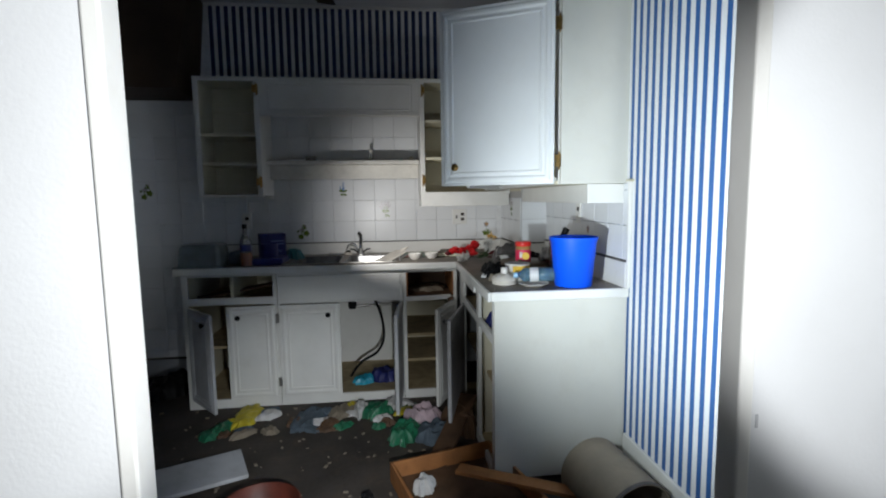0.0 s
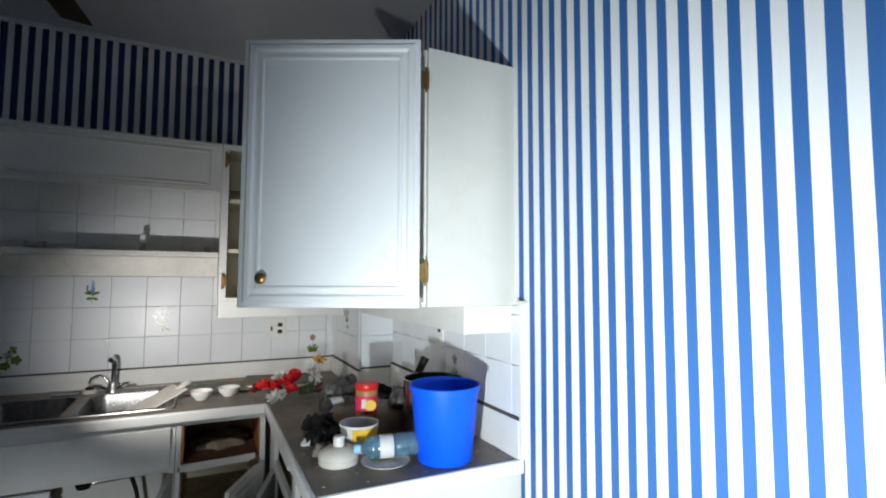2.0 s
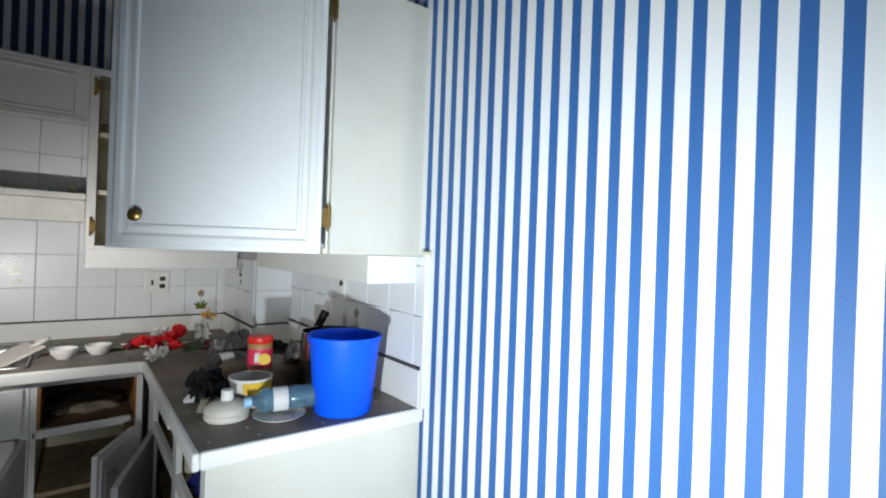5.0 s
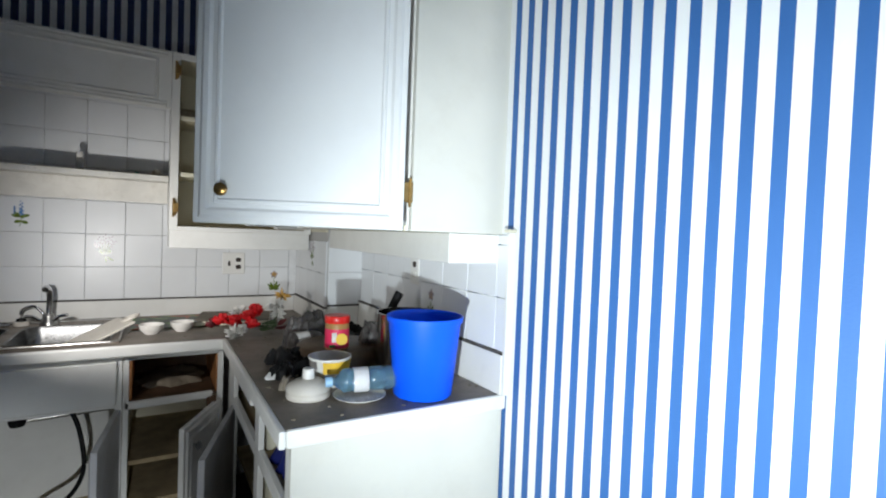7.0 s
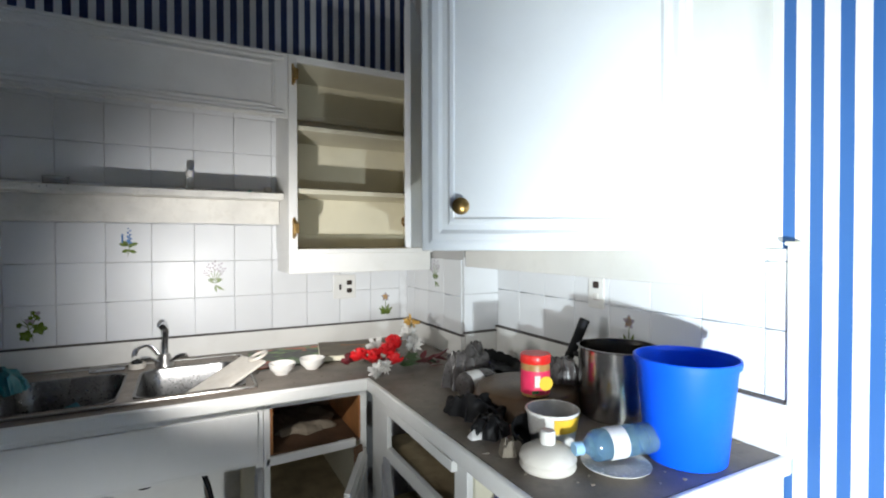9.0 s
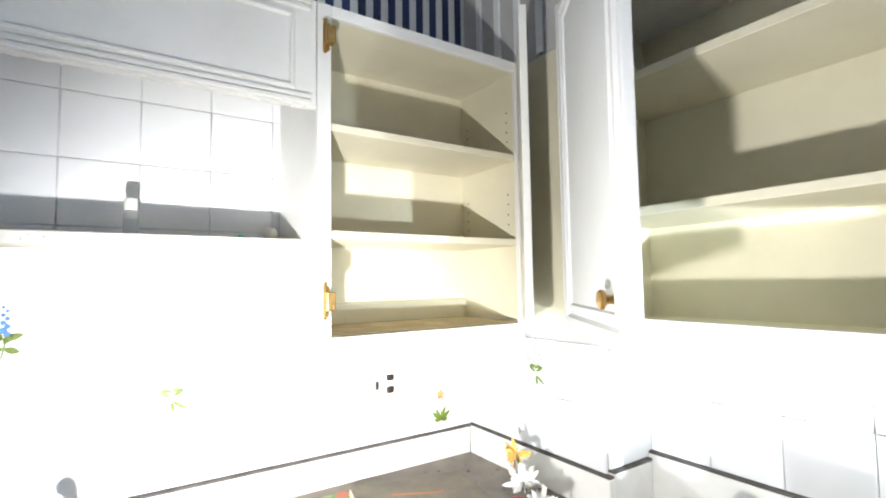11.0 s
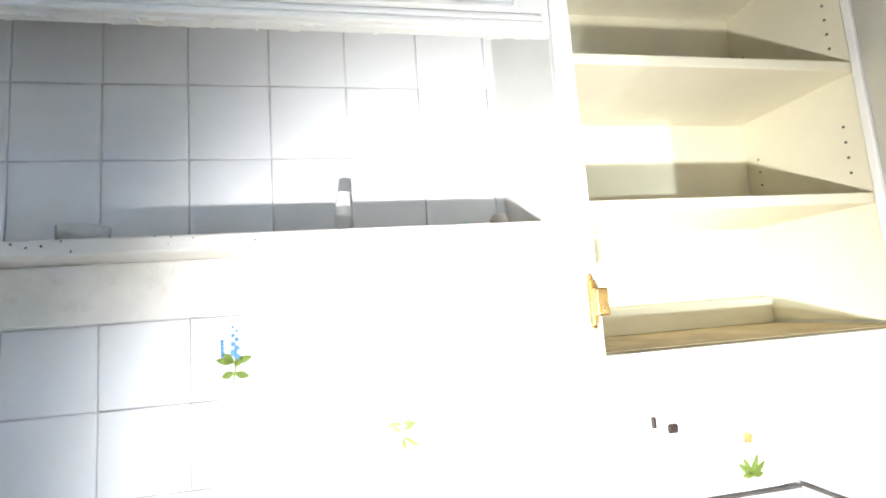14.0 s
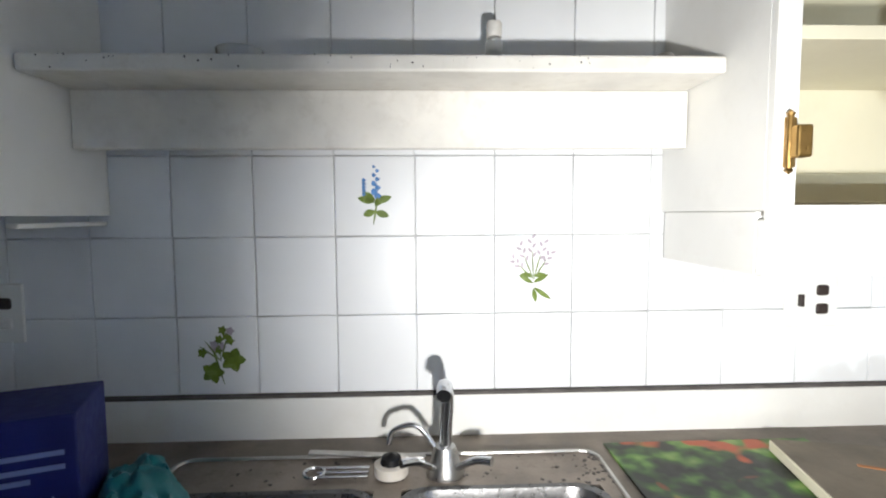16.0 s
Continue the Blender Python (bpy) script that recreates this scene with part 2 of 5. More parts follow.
PRINTYELLOW = material("yellow_flower_print", (0.68, 0.4, 0.1), 0.25, vary=0.2, scale=60, bump=0.0)
OUTLETBROWN = material("brown_socket", (0.03, 0.018, 0.014), 0.4, vary=0.2, scale=60, bump=0.03)
MATPRINT = material("dark_green_glass_board", (0.008, 0.012, 0.008), 0.4, vary=0.5, scale=20, bump=0.02)
def vegetable_print(m):
    """Soft mottled greens with red patches over black."""
    n, l = m.node_tree.nodes, m.node_tree.links
    geo = n.new("ShaderNodeNewGeometry")
    outs = []
    for scale, seed, stops in ((17.0, 3.0, ((0.42, (0.006, 0.01, 0.005)), (0.52, (0.025, 0.07, 0.012)), (0.62, (0.1, 0.22, 0.035)), (0.72, (0.22, 0.33, 0.09)))),
                               (9.0, 8.4, ((0.56, (0, 0, 0)), (0.61, (1, 1, 1))))):
        mp = n.new("ShaderNodeMapping")
        mp.inputs["Location"].default_value = (seed, seed * 0.7, 0)
        l.new(geo.outputs["Position"], mp.inputs["Vector"])
        tx = n.new("ShaderNodeTexNoise")
        tx.inputs["Scale"].default_value = scale
        tx.inputs["Detail"].default_value = 2
        l.new(mp.outputs[0], tx.inputs["Vector"])
        rp = n.new("ShaderNodeValToRGB")
        while len(rp.color_ramp.elements) < len(stops):
            rp.color_ramp.elements.new(0.5)
        for e, (p, c) in zip(rp.color_ramp.elements, stops):
            e.position, e.color = p, (*c, 1)
        l.new(tx.outputs["Fac"], rp.inputs[0])
        outs.append(rp.outputs[0])
    mx = n.new("ShaderNodeMix")
    mx.data_type = "RGBA"
    l.new(outs[1], mx.inputs[0])
    l.new(outs[0], mx.inputs[6])
    mx.inputs[7].default_value = (0.42, 0.075, 0.02, 1)
    l.new(mx.outputs[2], n["Principled BSDF"].inputs["Base Color"])


vegetable_print(MATPRINT)
PANBROWN = material("burnt_brown_pan", (0.1, 0.06, 0.032), 0.4, vary=0.4, scale=14, grain=90, bump=0.08, dirt=0.4)
STRIPE_R = wallpaper("striped_wallpaper_right", "Y", 1.3005, 0.0563, 0.47, (0.026, 0.1, 0.29), (0.04, 0.14, 0.38))
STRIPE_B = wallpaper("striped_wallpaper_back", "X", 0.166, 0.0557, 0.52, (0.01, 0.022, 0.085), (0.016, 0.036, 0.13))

# ---------- mesh helpers ----------
BASE = {}


def thing(name, at, label, category, group="", kind=""):
    ob = new(name)
    ob.location = at
    ob.empty_display_size = 0.05
    BASE[ob] = Vector(at)
    return tagged(ob, label, category, group, kind)


def part(name, bm, mat, parent=None, label="", smooth=False):
    """Links a bmesh given in world places as one mesh, under a thing or a part of it."""
    base = BASE.get(parent, Vector((0, 0, 0)))
    bmesh.ops.translate(bm, verts=bm.verts, vec=-base)
    bmesh.ops.recalc_face_normals(bm, faces=bm.faces)
    me = bpy.data.meshes.new(name)
    if smooth:
        for f in bm.faces:
            f.smooth = True
    bm.to_mesh(me)
    bm.free()
    for q in (mat if isinstance(mat, (list, tuple)) else [mat]):
        me.materials.append(q)
    if smooth:
        me.set_sharp_from_angle(angle=radians(40))
    ob = new(name, me)
    if parent:
        ob.parent = parent
        BASE[ob] = base
    else:
        BASE[ob] = Vector((0, 0, 0))
    if label:
        ob["label"] = label
    return ob


def solid(name, bm, mat, label, category="", kind="", group="", smooth=False):
    """A thing that is one mesh, with its origin at the middle of its base."""
    lo = [min(v.co[i] for v in bm.verts) for i in range(3)]
    hi = [max(v.co[i] for v in bm.verts) for i in range(3)]
    at = Vector(((lo[0] + hi[0]) / 2, (lo[1] + hi[1]) / 2, lo[2]))
    if kind == "structure":
        at = Vector((0, 0, 0))
    bmesh.ops.translate(bm, verts=bm.verts, vec=-at)
    ob = part(name, bm, mat, smooth=smooth)
    ob.location = at
    BASE[ob] = at
    return tagged(ob, label, category, group, kind)


def box(x0, x1, y0, y1, z0, z1, bevel=0.0, bm=None, m=None, seg=2):
    b = bmesh.new()
    bmesh.ops.create_cube(b, size=1)
    for v in b.verts:
        v.co = Vector((x0 + (v.co.x + 0.5) * (x1 - x0), y0 + (v.co.y + 0.5) * (y1 - y0), z0 + (v.co.z + 0.5) * (z1 - z0)))
    if bevel:
        bmesh.ops.bevel(b, geom=list(b.edges), offset=bevel, segments=seg, affect="EDGES", profile=0.5)
    if m is not None:
        b.transform(m)
    return join(bm, b) if bm is not None else b


def join(bm, b, index=0):
    me = bpy.data.meshes.new("tmp")
    for f in b.faces:
        if index:
            f.material_index = index
    b.to_mesh(me)
    b.free()
    bm.from_mesh(me)
    bpy.data.meshes.remove(me)
    return bm


def lathe(profile, at=(0, 0, 0), seg=40, m=None):
    """A turned shape: profile of (radius, height) from the outside round to the inside."""
    b = bmesh.new()
    rings = []
    for r, z in profile:
        if r < 1e-6:
            rings.append([b.verts.new((0, 0, z))])
        else:
            rings.append([b.verts.new((r * math.cos(2 * math.pi * i / seg), r * math.sin(2 * math.pi * i / seg), z)) for i in range(seg)])
    for p, q in zip(rings, rings[1:]):
        for i in range(seg):
            j = (i + 1) % seg
            if len(p) == 1 and len(q) == 1:
                continue
            if len(p) == 1:
                b.faces.new((p[0], q[i], q[j]))
            elif len(q) == 1:
                b.faces.new((p[i], p[j], q[0]))
            else:
                b.faces.new((p[i], p[j], q[j], q[i]))
    b.transform((m if m is not None else Matrix.Identity(4)))
    bmesh.ops.translate(b, verts=b.verts, vec=Vector(at))
    return b


def tube(points, r, seg=10, taper=1.0):
    b = bmesh.new()
    pts = [Vector(p) for p in points]
    rings = []
    for k, p in enumerate(pts):
        d = (pts[min(k + 1, len(pts) - 1)] - pts[max(k - 1, 0)]).normalized()
        q = d.to_track_quat("Z", "Y")
        rr = r * (1 + (taper - 1) * k / max(1, len(pts) - 1))
        rings.append([b.verts.new(p + q @ Vector((rr * math.cos(2 * math.pi * i / seg), rr * math.sin(2 * math.pi * i / seg), 0))) for i in range(seg)])
    for p, q in zip(rings, rings[1:]):
        for i in range(seg):
            b.faces.new((p[i], p[(i + 1) % seg], q[(i + 1) % seg], q[i]))
    b.faces.new(rings[0][::-1])
    b.faces.new(rings[-1])
    return b


def curve_points(points, n=8):
    """Smooth points through the given ones."""
    pts = [Vector(p) for p in points]
    out = []
    for i in range(len(pts) - 1):
        a, b, c, d = pts[max(i - 1, 0)], pts[i], pts[i + 1], pts[min(i + 2, len(pts) - 1)]
        for k in range(n):
            t = k / n
            out.append(0.5 * ((2 * b) + (c - a) * t + (2 * a - 5 * b + 4 * c - d) * t * t + (3 * b - a - 3 * c + d) * t ** 3))
    return out + [pts[-1]]


def crumple(at, sx, sy, h, seed, turn=0.0, n=26, rough=1.0):
    """A crumpled sheet or bag lying on its base, closed below."""
    b = bmesh.new()
    off = Vector((seed * 7.31, seed * 3.17, seed * 1.7))
    top, low = [], []
    for i in range(n + 1):
        for j in range(n + 1):
            u, v = i / n * 2 - 1, j / n * 2 - 1
            edge = 1 + 0.3 * noise.noise(Vector((u * 1.9, v * 1.9, seed))) + 0.16 * noise.noise(Vector((u * 4.5, v * 4.5, seed + 9)))
            s = max(abs(u), abs(v), 1e-6) / max(math.hypot(u, v), 1e-6)
            x, y = u * s * edge, v * s * edge
            fall = max(0.0, 1 - (u * s) ** 2 - (v * s) ** 2)
            p = Vector((x, y, 0)) * 2.1 + off
            fold = 1 - 2.2 * abs(noise.noise(p * 0.75)) + 0.5 * (1 - 2 * abs(noise.noise(p * 1.7 + Vector((3, 1, 0)))))
            flat = min(1.0, 0.02 / h)
            soft = 0.72 + 0.34 * noise.noise(p * 0.8) * rough + 0.16 * noise.noise(p * 1.9) * rough + 0.14 * abs(noise.noise(p * 3.3))
            sharp = 0.5 + 0.42 * fold * min(rough, 1.2) + 0.3 * noise.noise(p * 0.6)
            z = h * min(1.0, fall * 1.8) ** 0.55 * max(0.1, soft + (sharp - soft) * (0.15 + 0.85 * flat))
            x += 0.12 * noise.noise(p * 1.1 + Vector((5, 0, 0)))
            y += 0.12 * noise.noise(p * 1.1 + Vector((0, 9, 0)))
            top.append(b.verts.new((x * sx / 2, y * sy / 2, z + 0.004)))
            low.append(b.verts.new((x * sx / 2, y * sy / 2, 0)))
    w = n + 1
    for i in range(n):
        for j in range(n):
            a, c, d, e = i * w + j, (i + 1) * w + j, (i + 1) * w + j + 1, i * w + j + 1
            b.faces.new((top[a], top[c], top[d], top[e]))
            b.faces.new((low[e], low[d], low[c], low[a]))
    rim = [i * w for i in range(n)] + [n * w + j for j in range(n)] + [i * w + n for i in range(n, 0, -1)] + [j for j in range(n, 0, -1)]
    for a, c in zip(rim, rim[1:] + rim[:1]):
        b.faces.new((top[a], low[a], low[c], top[c]))
    b.transform(pose(*at, 0, 0, turn))
    return b


def blob(outline, depth, m):
    """A flat printed shape of a given outline (x, z), thin towards -y."""
    b = bmesh.new()
    f = b.faces.new([b.verts.new((x, 0, z)) for x, z in outline])
    r = bmesh.ops.extrude_face_region(b, geom=[f])
    bmesh.ops.translate(b, verts=[v for v in r["geom"] if isinstance(v, bmesh.types.BMVert)], vec=(0, -depth, 0))
    b.transform(m)
    return b


def leaf_outline(cx, cz, length, width, angle, n=9):
    pts = []
    for k in range(2 * n):
        t = k / n if k < n else (2 * n - k) / n
        w = width / 2 * math.sin(math.pi * t) ** 0.8 * (1 if k < n else -1)
        u = t * length
        pts.append((cx + u * math.cos(angle) - w * math.sin(angle), cz + u * math.sin(angle) + w * math.cos(angle)))
    return [p for i, p in enumerate(pts) if i == 0 or (p[0] - pts[i - 1][0]) ** 2 + (p[1] - pts[i - 1][1]) ** 2 > 1e-9]


def round_outline(cx, cz, r, n=10, lobes=0, amp=0.0):
    return [(cx + r * (1 + amp * math.cos(lobes * a)) * math.cos(a), cz + r * (1 + amp * math.cos(lobes * a)) * math.sin(a)) for a in [2 * math.pi * k / n for k in range(n)]]


def ring_frame(x0, x1, z0, z1, w, y0, y1, bm):
    """Four mitred strips round a rectangle in the x, z plane, from y0 out to y1."""
    o = [(x0, z0), (x1, z0), (x1, z1), (x0, z1)]
    i = [(x0 + w, z0 + w), (x1 - w, z0 + w), (x1 - w, z1 - w), (x0 + w, z1 - w)]
    q = w * 0.3
    oi = [(x0 + q, z0 + q), (x1 - q, z0 + q), (x1 - q, z1 - q), (x0 + q, z1 - q)]
    ii = [(x0 + w - q, z0 + w - q), (x1 - w + q, z0 + w - q), (x1 - w + q, z1 - w + q), (x0 + w - q, z1 - w + q)]
    rows = [[bm.verts.new((x, y, z)) for x, z in pts] for pts, y in ((o, y0), (oi, y1), (ii, y1), (i, y0))]
    for a, c in zip(rows, rows[1:]):
        for k in range(4):
            bm.faces.new((a[k], a[(k + 1) % 4], c[(k + 1) % 4], c[k]))


def door(parent, hinge, angle, w, h, knob_side=None, knob_z=0.09, mats=(None, None), hinges=(), name="door", knob_mat=None, moulded=True, label="", flip=False):
    """A moulded slab door: hinge is the foot of its hinge edge on the front plane, angle the way it runs (degrees from +x); its front is to the right of that way."""
    t = 0.02
    m = pose(*hinge, 0, 0, angle)
    if flip:
        m = m @ Matrix.Diagonal((1, -1, 1, 1)) @ pose(0, -t, 0)
    b = box(0, w, 0, t, 0, h, 0.003)
    if moulded:
        ring_frame(0.012, w - 0.012, 0.012, h - 0.012, 0.03, 0.001, -0.006, b)
        ring_frame(0.05, w - 0.05, 0.05, h - 0.05, 0.016, 0.001, -0.005, b)
    b.transform(m)
    d = part(name, b, mats[0] or WHITE, parent, label)
    if knob_side is not None:
        kx = 0.075 if knob_side == "hinge" else w - 0.075
        k = lathe([(0.0, -0.003), (0.009, -0.003), (0.007, 0.008), (0.009, 0.013), (0.016, 0.018), (0.0165, 0.023), (0.012, 0.027), (0, 0.028)], seg=20,
                  m=m @ pose(kx, 0, knob_z, 90, 0, 0))
        part("knob", k, knob_mat or BRASS, d, "round tarnished brass knob", True)
    for z in hinges:
        hb = box(-0.012, 0.014, -0.005, 0.006, z - 0.032, z + 0.032, 0.002)
        join(hb, lathe([(0, -0.04), (0.004, -0.038), (0.005, 0), (0.004, 0.038), (0, 0.04)], seg=10, m=pose(0, -0.004, z)))
        hb.transform(m)
        part("hinge", hb, BRASS, d, "brass cabinet hinge")
    return d


def spare_hinge(parent, x, y, z, flip=1):
    """A hinge left on a stile whose door is gone."""
    b = box(x - 0.004, x + 0.012, y - 0.006, y, z - 0.035, z + 0.035, 0.002)
    box(x - 0.002, x + 0.02 * flip, y - 0.026, y - 0.004, z - 0.022, z + 0.022, 0.003, b)
    join(b, lathe([(0, -0.045), (0.006, -0.04), (0.004, -0.036), (0.005, 0), (0.004, 0.036), (0.006, 0.04), (0, 0.045)], (x, y - 0.008, z), 10))
    part("hinge", b, BRASS, parent, "brass hinge left without its door")


# ---------- the room ----------
FZ = -0.04          # floor
CZ = 2.79           # ceiling
YB = 4.165          # back wall
XR = 1.214          # striped wall
XL = -2.25          # far left wall
CT = 0.90           # worktop height
CHX, CHY = 1.03, 3.57   # corner chase

solid("floor", box(XL - 0.1, XR + 0.1, -1.6, YB + 0.1, FZ - 0.1, FZ), FLOOR, "dark grimy floor covered in dirt", "floor", "structure")
solid("ceiling", box(XL - 0.1, XR + 0.1, -1.6, YB + 0.1, CZ, CZ + 0.1), CEILING, "flat pale grey painted ceiling", "ceiling", "structure")
wall_back = solid("wall_back", box(XL - 0.1, XR + 0.1, YB, YB + 0.1, FZ, CZ), GROUT, "back kitchen wall with white glazed tiles", "wall", "structure")
wall_right = solid("wall_right", box(XR, XR + 0.1, 0.995, YB, FZ, CZ), STRIPE_R, "wall papered in blue and white vertical stripes", "wall", "structure")
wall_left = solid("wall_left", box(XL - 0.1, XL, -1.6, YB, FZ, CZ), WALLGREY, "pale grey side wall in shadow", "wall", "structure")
DX0, DX1 = -0.262, 0.688
wall_door = solid("wall_doorway", box(DX1, XR, 0.955, 0.995, FZ, CZ), WALLWHITE, "white painted wall beside the doorway", "wall", "structure")
solid("wall_doorway_far", box(XL, DX0, 0.955, 0.995, FZ, CZ), WALLWHITE, "white painted wall beside the doorway", "wall", "structure")
solid("wall_over_doorway", box(DX0, DX1, 0.955, 0.995, 2.2, CZ), WALLWHITE, "white painted wall over the doorway", "wall", "structure")
solid("wall_hall_right", box(XR, XR + 0.1, -1.6, 0.995, FZ, CZ), WALLWHITE, "white painted hall wall", "wall", "structure")
solid("wall_hall_end", box(XL, XR, -1.7, -1.6, FZ, CZ), WALLWHITE, "white painted hall wall", "wall", "structure")
# worn doorway edge beads
for x0, x1 in ((DX0 - 0.02, DX0 + 0.006), (DX1 - 0.006, DX1 + 0.02)):
    solid("doorway_trim", box(x0, x1, 0.949, 1.001, FZ, 2.2, 0.004), WHITE, "white painted doorway edge trim", "trim", "structure")
for k, (x, z) in enumerate(((0.706, 1.566), (0.704, 1.352), (0.73, 0.75), (0.72, 0.95))):
    part("scuff", box(x - 0.0025, x + 0.0025, 0.9535, 0.9552, z - 0.012, z + 0.012, 0.0005), GREYDOOR, wall_door, "chipped paint")

# lower baseboard on the striped wall
solid("baseboard", box(XR - 0.018, XR, 0.996, 2.355, FZ, 0.2, 0.005), WHITE, "dirty white wooden baseboard", "baseboard", "structure")
solid("baseboard_back", box(XL + 0.019, -1.23, YB - 0.018, YB - 0.01, FZ, 0.1, 0.003), WALLGREY, "grimy pale baseboard along the tiled wall", "baseboard", "structure")
solid("baseboard_cap", box(XL + 0.019, -1.23, YB - 0.024, YB - 0.01, 0.1005, 0.115, 0.003), DARKLINE, "dark dirty ledge on the baseboard", "baseboard", "structure")
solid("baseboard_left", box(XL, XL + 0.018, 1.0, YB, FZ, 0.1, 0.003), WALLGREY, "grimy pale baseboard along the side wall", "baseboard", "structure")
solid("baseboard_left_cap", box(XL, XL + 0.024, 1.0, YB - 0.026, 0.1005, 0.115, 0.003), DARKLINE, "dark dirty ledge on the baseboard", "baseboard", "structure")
# corner chase: tiled below, cream board in the middle, grey boarding above
chase = solid("wall_chase", box(CHX, XR, CHY, YB, FZ, CZ), PANELGREY, "boxed-in corner chase", "wall", "structure")
part("cream_panel", box(CHX - 0.012, CHX, CHY + 0.002, YB - 0.02, 1.37, 2.185, 0.002), CREAM, chase, "cream painted board")
for k in range(6):
    y = YB - 0.1 - k * 0.1
    if y > CHY + 0.02:
        part("batten", box(CHX - 0.009, CHX, y - 0.014, y + 0.014, 2.2, CZ - 0.001, 0.003), WALLWHITE, chase, "light batten")
part("corner_bead", box(CHX - 0.006, CHX + 0.02, CHY - 0.006, CHY + 0.02, 2.2, CZ - 0.001, 0.004), PANELGREY, chase)
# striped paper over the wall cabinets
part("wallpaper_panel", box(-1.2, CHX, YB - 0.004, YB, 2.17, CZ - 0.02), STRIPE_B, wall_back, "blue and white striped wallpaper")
part("wallpaper_border", box(-1.2, CHX, YB - 0.007, YB - 0.004, 2.235, 2.262), NAVY, wall_back, "dark border line")
solid("trim_ceiling", box(-1.22, CHX, YB - 0.02, YB, CZ - 0.022, CZ, 0.004), WALLWHITE, "thin white ceiling trim", "trim", "structure")
# dark bulkhead over the left part of the back wall
b = bmesh.new()
low = [b.verts.new(p) for p in ((-1.29, 3.72, 2.08), (-1.29, YB, 2.08), (XL, YB, 2.08), (XL, 3.72, 2.08))]
top = [b.verts.new(p) for p in ((-1.22, 3.9, CZ), (-1.22, YB, CZ), (XL, YB, CZ), (XL, 3.9, CZ))]
b.faces.new(low[::-1]), b.faces.new(top)
for k in range(4):
    b.faces.new((low[k], low[(k + 1) % 4], top[(k + 1) % 4], top[k]))
solid("bulkhead", b, BROWN, "dark brown boxed bulkhead under the ceiling", "bulkhead", "structure")

# ---------- wall cabinets ----------
UF = 3.83           # front of the cabinets on the back wall
UB, UT = 1.365, 2.185


def open_wall_unit(name, x0, x1, shelves, label, hinge_x, flip):
    c = thing(name, ((x0 + x1) / 2, YB, UB), label, "cabinet")
    yb = YB - 0.012
    part("side_panel", box(x0, x0 + 0.018, UF + 0.016, yb, UB, UT), WHITE, c)
    part("side_panel", box(x1 - 0.018, x1, UF + 0.016, yb, UB, UT), WHITE, c)
    for xa in (x0 + 0.018, x1 - 0.021):
        lin = box(xa, xa + 0.003, UF + 0.018, yb - 0.012, UB + 0.02, UT - 0.02)
        part("side_lining", lin, CREAM, c, "cream side lining")
    pegs = bmesh.new()
    for z0 in shelves:
        for k in range(4):
            join(pegs, lathe([(0, 0), (0.0028, 0.0005), (0.0028, 0.002), (0, 0.002)], (x1 - 0.0215, UF + 0.06, z0 + 0.05 + k * 0.032), 8, pose(0, 0, 0, 0, -90, 0)))
            join(pegs, lathe([(0, 0), (0.0028, 0.0005), (0.0028, 0.002), (0, 0.002)], (x1 - 0.0215, yb - 0.05, z0 + 0.05 + k * 0.032), 8, pose(0, 0, 0, 0, -90, 0)))
    tagged(part("peg_holes", pegs, DARKLINE, c, "rows of small peg holes"), kind="stuff")
    part("back_panel", box(x0 + 0.018, x1 - 0.018, yb - 0.012, yb, UB, UT), CREAM, c, "cream back panel")
    part("top_panel", box(x0 + 0.018, x1 - 0.018, UF + 0.018, yb - 0.012, UT - 0.02, UT), CREAM, c)
    part("bottom_panel", box(x0 + 0.018, x1 - 0.018, UF + 0.018, yb - 0.012, UB, UB + 0.012), SHELFTOP, c, "dusty bottom board")
    part("hanging_rail", box(x0 + 0.021, x1 - 0.021, yb - 0.026, yb - 0.012, UB + 0.012, UB + 0.075, 0.002), CREAM, c)
    part("hanging_rail", box(x0 + 0.021, x1 - 0.021, yb - 0.026, yb - 0.012, UT - 0.2, UT - 0.17, 0.002), CREAM, c)
    for z in shelves:
        s = part("shelf", box(x0 + 0.021, x1 - 0.021, UF + 0.02, yb - 0.013, z - 0.02, z, 0.0015), CREAM, c, "cream shelf board")
        part("dust", box(x0 + 0.024, x1 - 0.024, UF + 0.03, yb - 0.014, z + 0.0003, z + 0.0015), SHELFTOP, s, "brown dust on the shelf")
    part("stile", box(x0, x0 + 0.035, UF, UF + 0.016, UB - 0.012, UT, 0.002), WHITE, c)
    part("stile", box(x1 - 0.035, x1, UF, UF + 0.016, UB - 0.012, UT, 0.002), WHITE, c)
    part("rail", box(x0 + 0.035, x1 - 0.035, UF, UF + 0.016, UT - 0.03, UT, 0.002), WHITE, c)
    part("rail", box(x0 + 0.035, x1 - 0.035, UF, UF + 0.016, UB - 0.012, UB + 0.008, 0.002), WHITE, c)
    for z in (UB + 0.095, UT - 0.085):
        spare_hinge(c, hinge_x, UF, z, flip)
    return c


unit_r = open_wall_unit("wall_cabinet", 0.345, CHX - 0.016, (1.63, 1.897), "white wall cabinet with empty cream shelves and a missing door", 0.362, 1)
part("light_rail", box(0.348, CHX - 0.02, UF + 0.015, UF + 0.035, 1.268, UB - 0.012, 0.003), WHITE, unit_r, "white board under the cabinet")
part("light_rail_end", box(0.348, 0.366, UF + 0.035, YB - 0.02, 1.268, UB - 0.0006, 0.002), WHITE, unit_r)
door(unit_r, (0.985, UF - 0.002, UB + 0.012), 228.5, 0.325, 0.81, None, mats=(WHITE, None), moulded=False, label="narrow white door standing open, seen on its edge")
